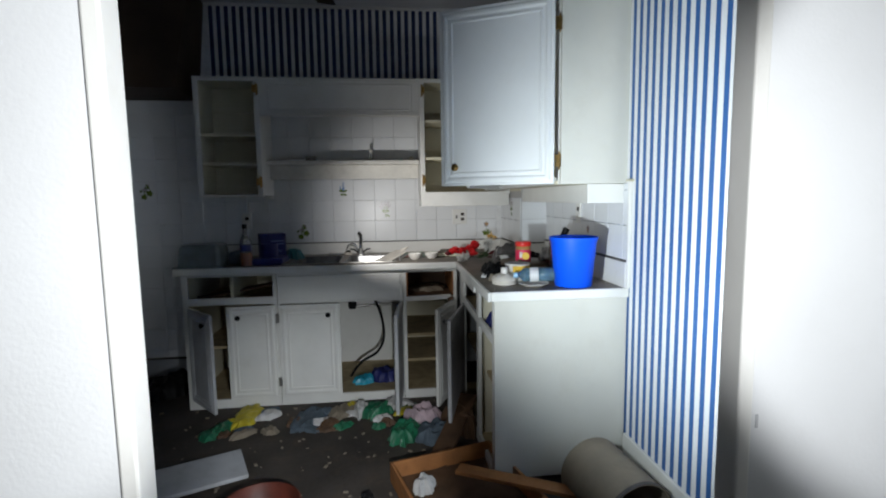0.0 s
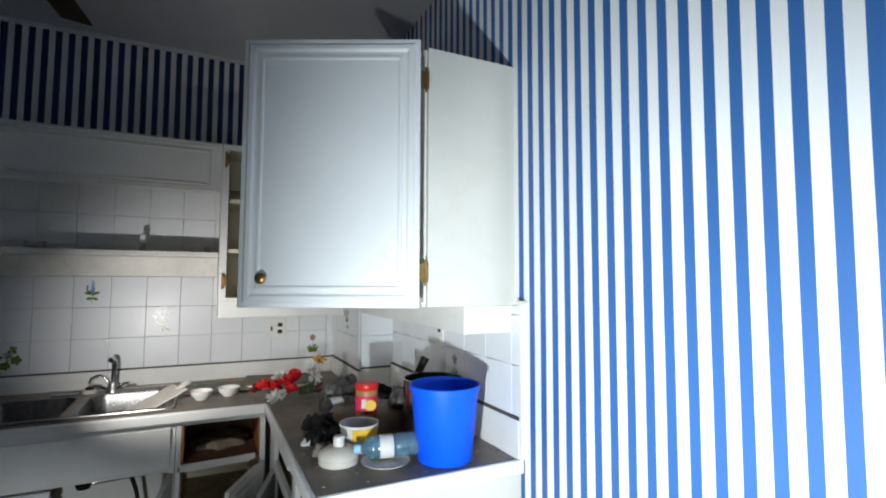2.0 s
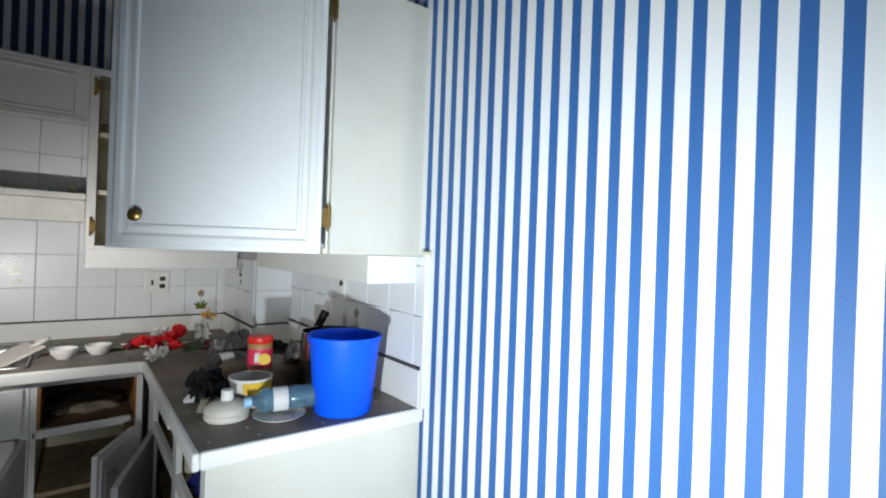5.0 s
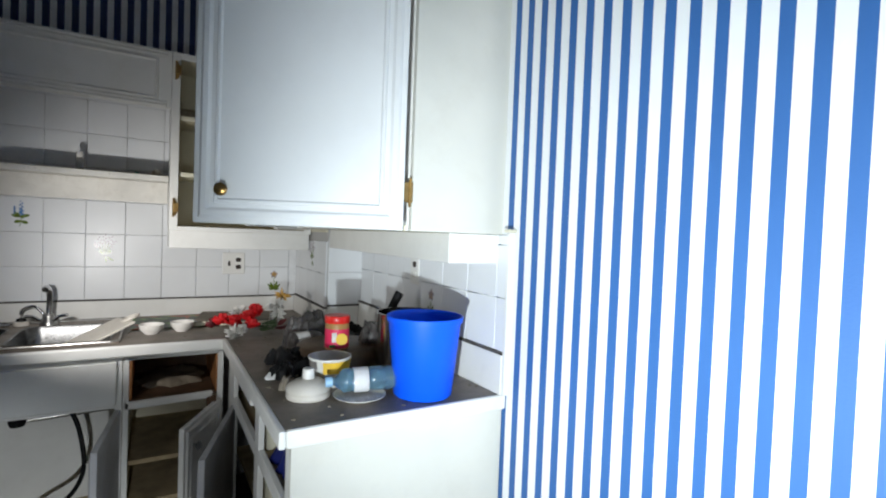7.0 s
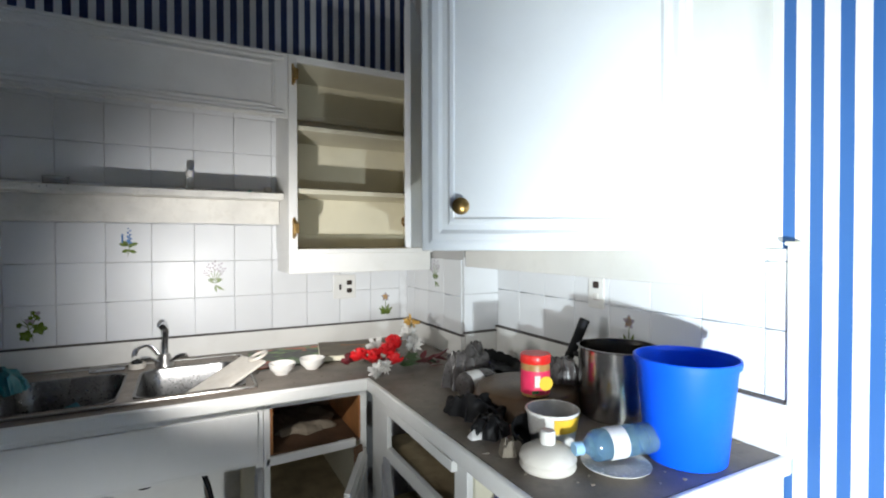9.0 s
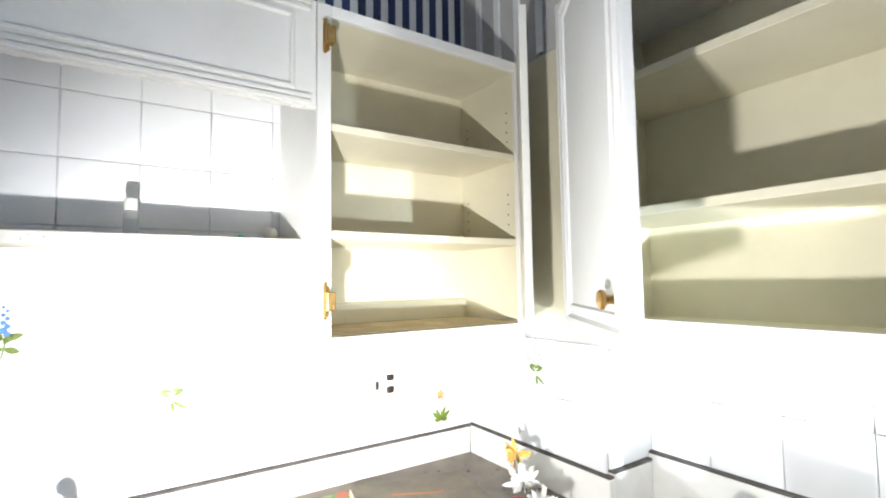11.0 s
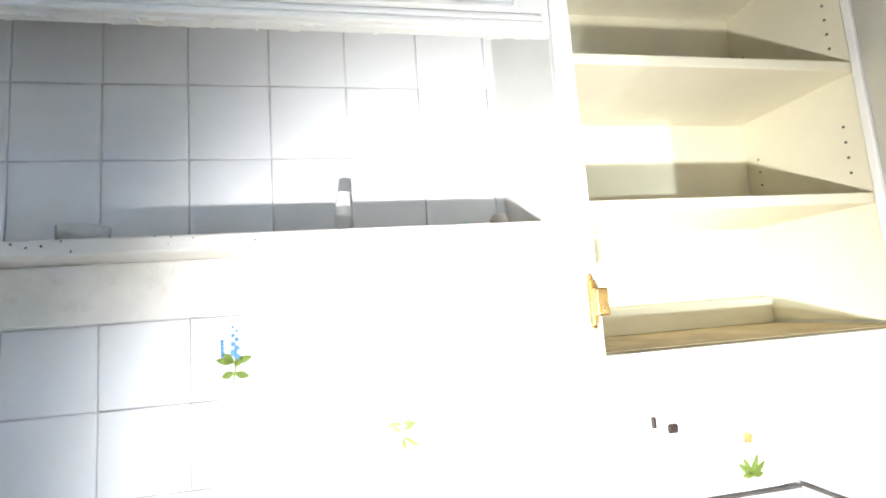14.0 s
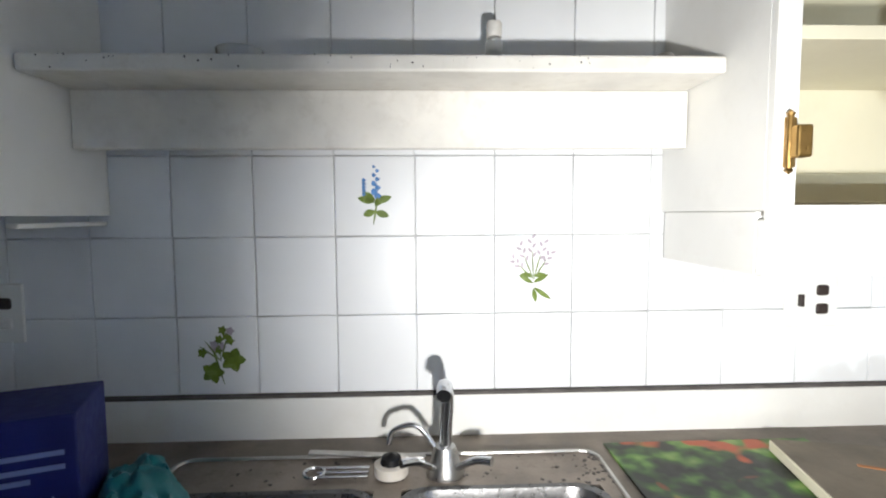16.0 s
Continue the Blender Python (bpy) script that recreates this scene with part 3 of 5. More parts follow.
unit_l = open_wall_unit("wall_cabinet", -1.215, -0.775, (1.60, 1.80), "white wall cabinet with three empty shelves and no door", -0.79, -1)
part("light_rail_end", box(-0.795, -0.775, UF + 0.1, YB - 0.02, 1.345, UB - 0.012, 0.003), WHITE, unit_l)

# valance and open shelf between them
VB = 1.919
val = thing("valance", (-0.215, UF, VB), "white moulded valance board over the sink", "valance")
part("board", box(-0.773, 0.343, UF, UF + 0.02, VB, UT, 0.002), WHITE, val)
for z, h, d in ((VB + 0.003, 0.012, 0.012), (VB + 0.017, 0.012, 0.009), (UT - 0.017, 0.012, 0.01), (UT - 0.032, 0.012, 0.006)):
    part("moulding", box(-0.76, 0.327, UF - d, UF + 0.001, z, z + h, 0.003), WHITE, val)
b = bmesh.new()
ring_frame(-0.72, 0.292, VB + 0.034, 2.142, 0.016, UF + 0.001, UF - 0.008, b)
part("moulding", b, WHITE, val, "raised frame moulding")
part("top_board", box(-0.773, 0.343, UF + 0.02, YB - 0.015, UT - 0.02, UT), WHITE, val)

b = bmesh.new()
rnd = random.Random(12)
for k in range(90):
    x = rnd.uniform(-0.74, 0.33)
    w = rnd.uniform(0.002, 0.009)
    box(x - w, x + w, UF + rnd.uniform(-0.004, 0.004), UF + rnd.uniform(0.008, 0.02), VB + 0.0003 - rnd.uniform(0.0008, 0.004), VB + 0.0004, 0, b)
tagged(part("flaking_paint", b, WHITE, val, "flaking paint along the lower edge"), kind="stuff")

shelf = thing("wall_shelf", (-0.215, 4.05, 1.588), "dirty white open shelf over the sink", "shelf")
part("board", box(-0.773, 0.343, 3.94, YB - 0.013, 1.588, 1.615, 0.004), STAINED, shelf)
part("dust", box(-0.77, 0.34, 3.955, YB - 0.014, 1.6152, 1.617), SHELFTOP, shelf, "brown dust on the shelf")
part("apron", box(-0.773, 0.343, 4.055, 4.075, 1.483, 1.588, 0.003), STAINED, shelf, "white board below the shelf")
b = bmesh.new()
for k in range(34):
    x = random.uniform(-0.74, 0.2)
    s = random.uniform(0.0008, 0.0022)
    z = 1.602 + random.uniform(-0.012, 0.012)
    join(b, lathe([(0, 0), (s, 0.0004), (s * 0.6, 0.001), (0, 0.001)], (x, 3.9398, z), 7, pose(0, 0, 0, 90, 0, random.uniform(0, 90))))
tagged(part("specks", b, DARKLINE, shelf, "dark specks of dirt"), kind="stuff")

# cabinet on the striped wall, both doors open
RX = 0.868
RY0, RY1 = 2.412, 3.555
rc = thing("wall_cabinet", (XR, 2.95, 1.385), "white wall cabinet with both doors standing open", "cabinet")
part("end_panel", box(RX + 0.027, XR, RY0 - 0.007, RY0 + 0.011, 1.385, 2.2, 0.002), OFFWHITE, rc, "smooth off-white end panel")
part("end_panel", box(RX + 0.018, XR, RY1 - 0.02, RY1, 1.385, 2.2, 0.002), CREAM, rc)
part("back_panel", box(XR - 0.012, XR - 0.001, RY0 + 0.018, RY1 - 0.02, 1.385, 2.2), CREAM, rc)
part("top_panel", box(RX + 0.018, XR - 0.012, RY0 + 0.018, RY1 - 0.02, 2.18, 2.2), WHITE, rc)
part("bottom_panel", box(RX + 0.018, XR - 0.012, RY0 + 0.018, RY1 - 0.02, 1.385, 1.4), CREAM, rc)
for z in (1.66, 1.965):
    part("shelf", box(RX + 0.042, XR - 0.012, RY0 + 0.019, RY1 - 0.021, z - 0.02, z, 0.002), CREAM, rc, "cream shelf board")
part("stile", box(RX, RX + 0.018, RY1 - 0.045, RY1, 1.385, 2.2, 0.002), WHITE, rc)
part("stile", box(RX + 0.023, RX + 0.041, RY0 + 0.012, RY0 + 0.05, 1.385, 2.2, 0.002), WHITE, rc)
for za, zb in ((1.385, 1.418), (2.165, 2.2)):
    part("rail", box(RX + 0.012, RX + 0.03, RY0 + 0.051, RY1 - 0.045, za, zb, 0.002), WHITE, rc)
part("light_box", box(CHX, XR - 0.001, 2.42, 3.55, 1.295, 1.384, 0.003), WHITE, rc, "white boxed strip under the cabinet")
door(rc, (RX - 0.014, 2.373, 1.385), 153.5, 0.533, 0.808, "tip", 0.085, (DOORWHITE, None), hinges=(), label="white moulded cabinet door standing open", flip=True)
# the far door turns its front to the room
t_ang = math.degrees(math.atan2(-0.365, -0.268))
tip = Vector((RX - 0.004, 3.515, 1.385)) + Vector((math.cos(radians(t_ang)), math.sin(radians(t_ang)), 0)) * 0.453
door(rc, tuple(tip), t_ang + 180, 0.453, 0.79, "hinge", 0.085, (DOORWHITE, None), label="white moulded cabinet door standing half open", flip=True)
for z in (1.49, 2.09):
    b = box(RX - 0.012, RX + 0.026, 2.398, 2.404, z - 0.028, z + 0.028, 0.002)
    join(b, lathe([(0, -0.042), (0.004, -0.038), (0.004, 0.038), (0, 0.042)], (RX + 0.016, 2.398, z), 10))
    part("hinge", b, BRASS, rc, "brass cabinet hinge")
solid("tile_edge_trim", box(XR - 0.018, XR, 2.346, 2.362, CT, 1.392, 0.004), WHITE, "white edge strip beside the tiles", "trim", "structure")
solid("trim_cap", box(XR - 0.03, XR, 2.335, 2.362, 1.392, 1.402, 0.003), CREAM, "small chipped ledge over the tile edge", "trim", "structure")

# ---------- base cabinets ----------
BF = 3.47
KZ = FZ + 0.06


def carcass(c, x0, x1, shelves=(), back=CREAM, top=False):
    y1 = YB - 0.03
    part("side_panel", box(x0, x0 + 0.016, BF + 0.018, y1, FZ, CT - 0.045), CREAM, c)
    part("side_panel", box(x1 - 0.016, x1, BF + 0.018, y1, FZ, CT - 0.045), CREAM, c)
    part("back_panel", box(x0 + 0.016, x1 - 0.016, y1 - 0.01, y1, FZ, CT - 0.045), back, c)
    part("bottom_panel", box(x0 + 0.016, x1 - 0.016, BF + 0.018, y1 - 0.01, KZ - 0.02, KZ), SHELFTOP, c, "stained bottom board")
    for z in shelves:
        part("shelf", box(x0 + 0.016, x1 - 0.016, BF + 0.12, y1 - 0.01, z - 0.018, z), SHELFTOP, c, "stained shelf")


def frame_bits(c, stiles, rails):
    for xa, xb, za, zb in stiles:
        part("stile", box(xa, xb, BF, BF + 0.018, za, zb, 0.002), WHITE, c)
    for xa, xb, za, zb in rails:
        part("rail", box(xa, xb, BF, BF + 0.018, za, zb, 0.002), WHITE, c)


TOPZ = CT - 0.045
ca = thing("base_cabinet", (-0.93, 3.8, FZ), "white base cabinet with two empty drawer slots and an open door", "cabinet")
carcass(ca, -1.225, -0.635, (0.35,))
frame_bits(ca, [(-1.225, -1.19, FZ, TOPZ), (-0.66, -0.635, FZ, TOPZ)], [(-1.19, -0.66, 0.655, 0.702), (-1.19, -0.66, 0.84, TOPZ), (-1.19, -0.66, FZ, KZ)])
part("drawer_divider", box(-0.945, -0.925, BF + 0.06, YB - 0.05, 0.66, TOPZ), CREAM, ca)
part("drawer_floor", box(-1.2, -0.652, BF + 0.02, YB - 0.05, 0.65, 0.662), SHELFTOP, ca)
door(ca, (-1.2, BF - 0.006, KZ + 0.005), -48, 0.33, 0.62, "tip", 0.55, (GREYDOOR, None), knob_mat=BLACK, label="mottled grey cabinet door standing open")
door(ca, (-0.955, BF - 0.021, KZ + 0.005), 0, 0.312, 0.62, "hinge", 0.55, (WHITE, None), knob_mat=BLACK, label="closed white cabinet door")
for z in (0.13, 0.56):
    part("hinge", box(-0.645, -0.622, BF - 0.024, BF - 0.001, z - 0.03, z + 0.03, 0.003), STEEL, ca, "dull steel hinge")

cs = thing("sink_cabinet", (-0.22, 3.8, FZ), "white sink cabinet with one door open", "cabinet")
carcass(cs, -0.633, 0.19, back=WHITE)
frame_bits(cs, [(-0.633, -0.618, FZ, TOPZ), (0.165, 0.19, FZ, TOPZ)], [(-0.618, 0.165, FZ, KZ), (-0.618, 0.165, 0.65, TOPZ)])
part("false_drawer_front", box(-0.622, 0.172, BF - 0.016, BF - 0.001, 0.664, 0.836, 0.004), WHITE, cs, "long blank white drawer front")
door(cs, (-0.622, BF - 0.021, KZ + 0.005), 0, 0.39, 0.62, "tip", 0.55, (WHITE, None), knob_mat=BLACK, label="closed white cabinet door")
door(cs, (0.166, BF - 0.004, KZ + 0.005), 264, 0.4, 0.62, None, mats=(GREYDOOR, None), label="mottled grey cabinet door standing open")

cd = thing("drawer_cabinet", (0.37, 3.8, FZ), "white narrow base cabinet with an empty drawer slot", "cabinet")
carcass(cd, 0.192, 0.555, (0.38, 0.2))
frame_bits(cd, [(0.192, 0.212, FZ, TOPZ), (0.532, 0.555, FZ, TOPZ)], [(0.212, 0.532, FZ, KZ), (0.212, 0.532, 0.835, TOPZ)])
part("broken_rail", box(0.212, 0.532, BF, BF + 0.02, 0.63, 0.662, 0.005, m=pose(0, 0, 0, 0, -1.5, 0)), WHITE, cd, "chipped white rail")
part("drawer_floor", box(0.21, 0.537, BF + 0.01, 3.95, 0.662, 0.674), WOODDARK, cd, "bare brown wood")
part("drawer_side", box(0.21, 0.222, BF + 0.004, 3.95, 0.674, 0.832, 0.002), WOOD, cd, "bare orange wood")
part("drawer_side", box(0.525, 0.537, BF + 0.004, 3.95, 0.674, 0.832, 0.002), WOOD, cd, "bare orange wood")
part("drawer_back", box(0.222, 0.525, 3.9, 3.912, 0.674, 0.832), WOODDARK, cd)
door(cd, (0.53, BF - 0.008, KZ + 0.005), 243, 0.34, 0.62, "tip", 0.53, (WHITE, None), knob_mat=CHROME, label="white cabinet door standing open", flip=True)
solid("paper_liner", crumple((0.37, 3.74, 0.676), 0.26, 0.3, 0.026, 5), TAN, "crumpled drawer lining paper", "paper", smooth=True)
solid("loose_board", box(-0.28, 0.28, -0.05, 0.05, 0, 0.012, 0.002, m=pose(-0.93, 3.72, 0.705, 0, -7, 20)), WOODDARK, "loose brown board in the drawer slot", "board")
solid("wood_lath", box(-0.02, 0.02, 0, 0.012, 0, 0.62, 0.003, m=pose(0.545, 3.435, 0.05, 0, -4, 30)), WOODDARK, "brown wooden strip leaning in the cabinet corner", "wood strip")

# right-hand run under the striped wall
RF = 0.578
cr = thing("base_cabinet", (0.9, 2.9, FZ), "white base cabinet with empty drawer slots along the striped wall", "cabinet")
part("end_panel", box(RF, XR - 0.002, 2.372, 2.39, 0.0, TOPZ, 0.002), OFFWHITE, cr, "large plain off-white end panel")
part("back_panel", box(XR - 0.02, XR - 0.008, 2.39, 4.1, FZ, TOPZ), CREAM, cr)
part("bottom_panel", box(RF + 0.018, XR - 0.02, 2.39, 3.55, KZ - 0.02, KZ), SHELFTOP, cr)
part("shelf", box(RF + 0.05, XR - 0.02, 2.39, 3.55, 0.36, 0.378), SHELFTOP, cr)
part("divider", box(RF + 0.03, XR - 0.02, 2.8, 2.818, KZ, TOPZ), CREAM, cr)
part("drawer_floor", box(RF + 0.02, XR - 0.02, 2.39, 3.45, 0.655, 0.667), SHELFTOP, cr)
for ya, yb, za, zb in ((2.39, 2.425, FZ, TOPZ), (2.775, 2.84, FZ, TOPZ), (3.32, 3.47, FZ, TOPZ)):
    part("stile", box(RF, RF + 0.018, ya, yb, za, zb, 0.002), WHITE, cr)
for ya, yb in ((2.425, 2.775), (2.84, 3.32)):
    part("rail", box(RF, RF + 0.018, ya, yb, 0.64, 0.685, 0.002), WHITE, cr)
    part("rail", box(RF, RF + 0.018, ya, yb, 0.84, TOPZ, 0.002), WHITE, cr)
    part("rail", box(RF, RF + 0.018, ya, yb, FZ, KZ, 0.002), WHITE, cr)
part("slipped_drawer_front", box(RF - 0.02, RF - 0.002, 2.83, 3.33, 0.772, 0.802, 0.003, m=pose(0, 0, 0, 0.8, 0, 0)), WHITE, cr, "broken strip of a drawer front")
door(cr, (RF - 0.006, 3.345, KZ + 0.005), 252, 0.5, 0.62, None, mats=(GREYDOOR, None), label="dark grey cabinet door standing open")
solid("drawer_bottom", box(0.6, 0.95, 2.87, 3.2, 0, 0.008, 0.001, m=pose(0, 0, 0.69, 2.5, 0, 0)), WOOD, "loose orange wooden drawer bottom", "board")
solid("blue_cloth", crumple((0.75, 2.65, 0.668), 0.3, 0.34, 0.13, 8), NAVY, "dark blue cloth stuffed in the drawer slot", "cloth", smooth=True)
solid("white_cloth", crumple((0.78, 3.12, 0.72), 0.2, 0.2, 0.07, 18), PAPER, "crumpled white paper in the drawer slot", "paper", smooth=True)

# ---------- worktop ----------
wt = thing("worktop", (0.2, 3.6, CT - 0.04), "worn brown worktop with a white front edge", "worktop")
SX0, SX1, SY0, SY1 = -0.605, 0.175, 3.505, 4.05
for xa, xb, ya, yb in ((-1.25, SX0 + 0.01, 3.455, YB - 0.022), (SX0 + 0.01, SX1 - 0.01, 3.455, SY0 + 0.01), (SX0 + 0.01, SX1 - 0.01, SY1 - 0.01, YB - 0.022),
                       (SX1 - 0.01, CHX - 0.022, 3.455, YB - 0.022), (0.563, XR - 0.022, 2.372, 3.455), (CHX - 0.022, XR - 0.022, 3.455, CHY - 0.022)):
    part("slab", box(xa, xb, ya, yb, CT - 0.036, CT), COUNTER, wt)
part("front_edge", box(-1.262, 0.563, 3.437, 3.455, CT - 0.044, CT + 0.001, 0.006), WHITE, wt, "white rounded front edge")
part("front_edge", box(0.545, 0.563, 2.355, 3.437, CT - 0.044, CT + 0.001, 0.006), WHITE, wt, "white rounded front edge")
part("front_edge", box(0.563, XR - 0.002, 2.354, 2.372, CT - 0.044, CT + 0.001, 0.006), WHITE, wt, "white rounded front edge")
part("front_edge", box(-1.262, -1.25, 3.455, YB - 0.022, CT - 0.044, CT + 0.001, 0.005), WHITE, wt)
# upstand with its dark joint
SPB, SPR = 0.992, 1.02
solid("upstand", box(-1.26, CHX - 0.02, YB - 0.022, YB, CT - 0.03, SPB - 0.006, 0.003), WHITE, "white painted upstand behind the worktop", "upstand", "structure")
solid("upstand_chase", box(CHX - 0.02, CHX, CHY - 0.02, YB - 0.023, CT - 0.03, SPB, 0.003), WHITE, "white painted upstand round the chase", "upstand", "structure")
solid("upstand_chase_end", box(CHX + 0.001, XR - 0.021, CHY - 0.02, CHY, CT - 0.03, SPB + 0.01, 0.003), WHITE, "white painted upstand round the chase", "upstand", "structure")
solid("upstand_right", box(XR - 0.02, XR, 2.362, CHY, CT - 0.03, SPR, 0.003), WHITE, "white painted upstand behind the worktop", "upstand", "structure")
for n_, a in (("joint_back", (-1.26, CHX - 0.013, YB - 0.02, YB, SPB - 0.006, SPB)), ("joint_right", (XR - 0.0195, XR, 2.362, CHY, SPR, SPR + 0.007)),
              ("joint_chase", (CHX - 0.0195, CHX, CHY - 0.0195, YB - 0.02, SPB, SPB + 0.006)), ("joint_chase_end", (CHX + 0.001, XR - 0.02, CHY - 0.0195, CHY, SPB + 0.01, SPB + 0.017))):
    solid(n_, box(*a), DARKLINE, "dark dirty joint over the upstand", "joint", "structure")

# sink
sk = thing("sink", (-0.21, 3.78, CT), "grimy double-bowl steel sink", "sink")
b = bmesh.new()
outer = [(SX0, SY0), (SX1, SY0), (SX1, SY1), (SX0, SY1)]


def rounded(x0, x1, y0, y1, r, z, n=6):
    pts = []
    for cx, cy, a0 in ((x1 - r, y1 - r, 0), (x0 + r, y1 - r, 90), (x0 + r, y0 + r, 180), (x1 - r, y0 + r, 270)):
        for k in range(n + 1):
            a = radians(a0 + 90 * k / n)
            pts.append((cx + r * math.cos(a), cy + r * math.sin(a), z))
    return pts


bowls = [(-0.57, -0.235, 3.545, 3.935), (-0.19, 0.145, 3.545, 3.935)]
RZ = CT + 0.006
for xa, xb, ya, yb in ((SX0, SX1, SY0, 3.545), (SX0, SX1, 3.935, SY1), (SX0, -0.57, 3.545, 3.935), (-0.235, -0.19, 3.545, 3.935), (0.145, SX1, 3.545, 3.935)):
    box(xa, xb, ya, yb, CT + 0.0005, RZ, 0, b)
part("rim", b, SINKRIM, sk, "stained steel rim")
part("rim_bead", tube(rounded(SX0, SX1, SY0, SY1, 0.03, RZ + 0.001) + [rounded(SX0, SX1, SY0, SY1, 0.03, RZ + 0.001)[0]], 0.004, 8), STEEL, sk)
for xa, xb, ya, yb in bowls:
    b = bmesh.new()
    rings = []
    for inset, r, z in ((-0.004, 0.05, RZ + 0.002), (0.004, 0.055, RZ), (0.01, 0.06, RZ - 0.02), (0.02, 0.06, RZ - 0.14), (0.05, 0.07, RZ - 0.165)):
        rings.append([b.verts.new(p) for p in rounded(xa + inset, xb - inset, ya + inset, yb - inset, r, z)])
    for p, q in zip(rings, rings[1:]):
        for i in range(len(p)):
            b.faces.new((p[i], p[(i + 1) % len(p)], q[(i + 1) % len(p)], q[i]))
    b.faces.new(rings[-1])
    part("bowl", b, BASIN, sk, "deep steel bowl with dark grime", True)
fa = thing("faucet", (-0.115, 3.985, RZ), "old chrome pull-out kitchen faucet", "faucet")
FX, FY = -0.115, 3.985
part("base", lathe([(0, 0), (0.034, 0), (0.034, 0.006), (0.026, 0.02), (0.022, 0.04), (0.018, 0.05), (0, 0.05)], (FX, FY, RZ), 24), STEEL, fa, "grimy faucet base", True)
part("body", tube(curve_points([(FX, FY, RZ + 0.04), (FX + 0.002, FY, RZ + 0.09), (FX + 0.004, FY - 0.01, RZ + 0.14), (FX, FY - 0.03, RZ + 0.165)], 6), 0.011, 16, 1.15), CHROME, fa, "upright chrome faucet body", True)
part("spray_head", tube(curve_points([(FX + 0.001, FY - 0.018, RZ + 0.158), (FX - 0.002, FY - 0.045, RZ + 0.172), (FX - 0.004, FY - 0.07, RZ + 0.166)], 6), 0.0135, 16, 0.9), CHROME, fa, "rounded spray head", True)
part("handle", tube(curve_points([(FX - 0.02, FY, RZ + 0.05), (FX - 0.05, FY + 0.005, RZ + 0.085), (FX - 0.09, FY + 0.01, RZ + 0.075), (FX - 0.1, FY + 0.01, RZ + 0.05)], 6), 0.005, 10), CHROME, fa, "", True)
for dx in (-1, 1):
    part("lever", tube(curve_points([(FX + dx * 0.02, FY - 0.02, RZ + 0.02), (FX + dx * 0.05, FY - 0.045, RZ + 0.045), (FX + dx * 0.075, FY - 0.06, RZ + 0.05)], 5), 0.006, 10, 1.3), CHROME, fa, "", True)
sp = thing("sink_strainer", (-0.24, 3.985, RZ), "black and white sink strainer on the rim", "strainer")
part("cup", lathe([(0, 0.002), (0.03, 0.002), (0.03, 0.02), (0.026, 0.022), (0, 0.02)], (-0.21, 3.985, RZ), 20), BEIGE, sp, "", True)
part("grip", lathe([(0, 0.02), (0.02, 0.02), (0.017, 0.032), (0.008, 0.034), (0, 0.04)], (-0.21, 3.985, RZ), 16), BLACK, sp, "", True)
rk = thing("wire_rack", (-0.27, 3.985, RZ), "small chrome wire rack on the sink rim", "rack")
for y in (3.97, 3.985, 4.0):
    part("wire", tube([(-0.34, y, RZ + 0.006), (-0.25, y, RZ + 0.006)], 0.003, 8), CHROME, rk, "", True)
part("ring", tube([(-0.345 + 0.018 * math.cos(a), 3.985 + 0.018 * math.sin(a), RZ + 0.006) for a in [k * math.pi / 8 for k in range(17)]], 0.003, 8), CHROME, rk, "", True)
solid("knife", box(-0.11, 0.11, -0.008, 0.008, 0, 0.006, 0.002, m=pose(-0.26, 4.045, RZ + 0.003, 0, 2, -3)), STEEL, "dirty knife lying behind the faucet", "knife")
solid("teal_tray", box(-0.13, 0.13, -0.09, 0.09, 0, 0.01, 0.004, m=pose(-0.46, 3.72, CT - 0.115, 6, -18, 20)), TEAL, "teal plastic tray in the sink bowl", "tray")
# cutting board across the right bowl
cbd = thing("grey_cutting_board", (0.06, 3.66, CT), "pale grey plastic cutting board leaning in the sink", "cutting board")
b = box(-0.16, 0.15, -0.075, 0.075, 0, 0.01, 0.004, m=pose(0.07, 3.655, CT - 0.005, 0, -22, 28))
part("board", b, BEIGE, cbd)
part("handle", tube([(0.205 + 0.03 * math.cos(a), 3.715 + 0.035 * math.sin(a), CT + 0.066 + 0.012 * math.cos(a)) for a in [k * math.pi / 8 for k in range(17)]], 0.006, 8), BEIGE, cbd, "", True)


# ---------- things on the worktop ----------
def bowl(x, y, r, h):
    t = thing("small_bowl", (x, y, CT), "small stained white china bowl", "bowl", "bowls by the sink")
    part("bowl", lathe([(0, 0.002), (r * 0.55, 0.0), (r * 0.6, 0.006), (r * 0.9, h * 0.5), (r, h), (r * 0.95, h), (r * 0.82, h * 0.5), (r * 0.5, 0.01), (0, 0.008)], (x, y, CT), 32), PORCELAIN, t, "", True)
    return t


first = bowl(0.285, 3.66, 0.05, 0.042)
copy_thing(first, pose(0.405, 3.69, CT))

mat_ = thing("glass_cutting_mat", (0.41, 3.93, CT), "dark glass cutting mat printed with vegetables", "cutting mat")
part("plate", box(0.205, 0.62, 3.76, 4.085, CT, CT + 0.005, 0.002), MATPRINT, mat_)
wbm = pose(0.62, 3.88, CT + 0.0062, 0, 0, -12)
wb = thing("wooden_board", (0.62, 3.88, CT + 0.006), "greyed wooden board with a pale cut edge", "board")
part("core", box(-0.14, 0.2, -0.16, 0.13, 0, 0.02, 0.002, m=wbm), CREAM, wb, "pale cut edge")
part("face", box(-0.138, 0.198, -0.158, 0.128, 0.02, 0.023, 0.001, m=wbm), BOARDTOP, wb, "grey-brown worn face")
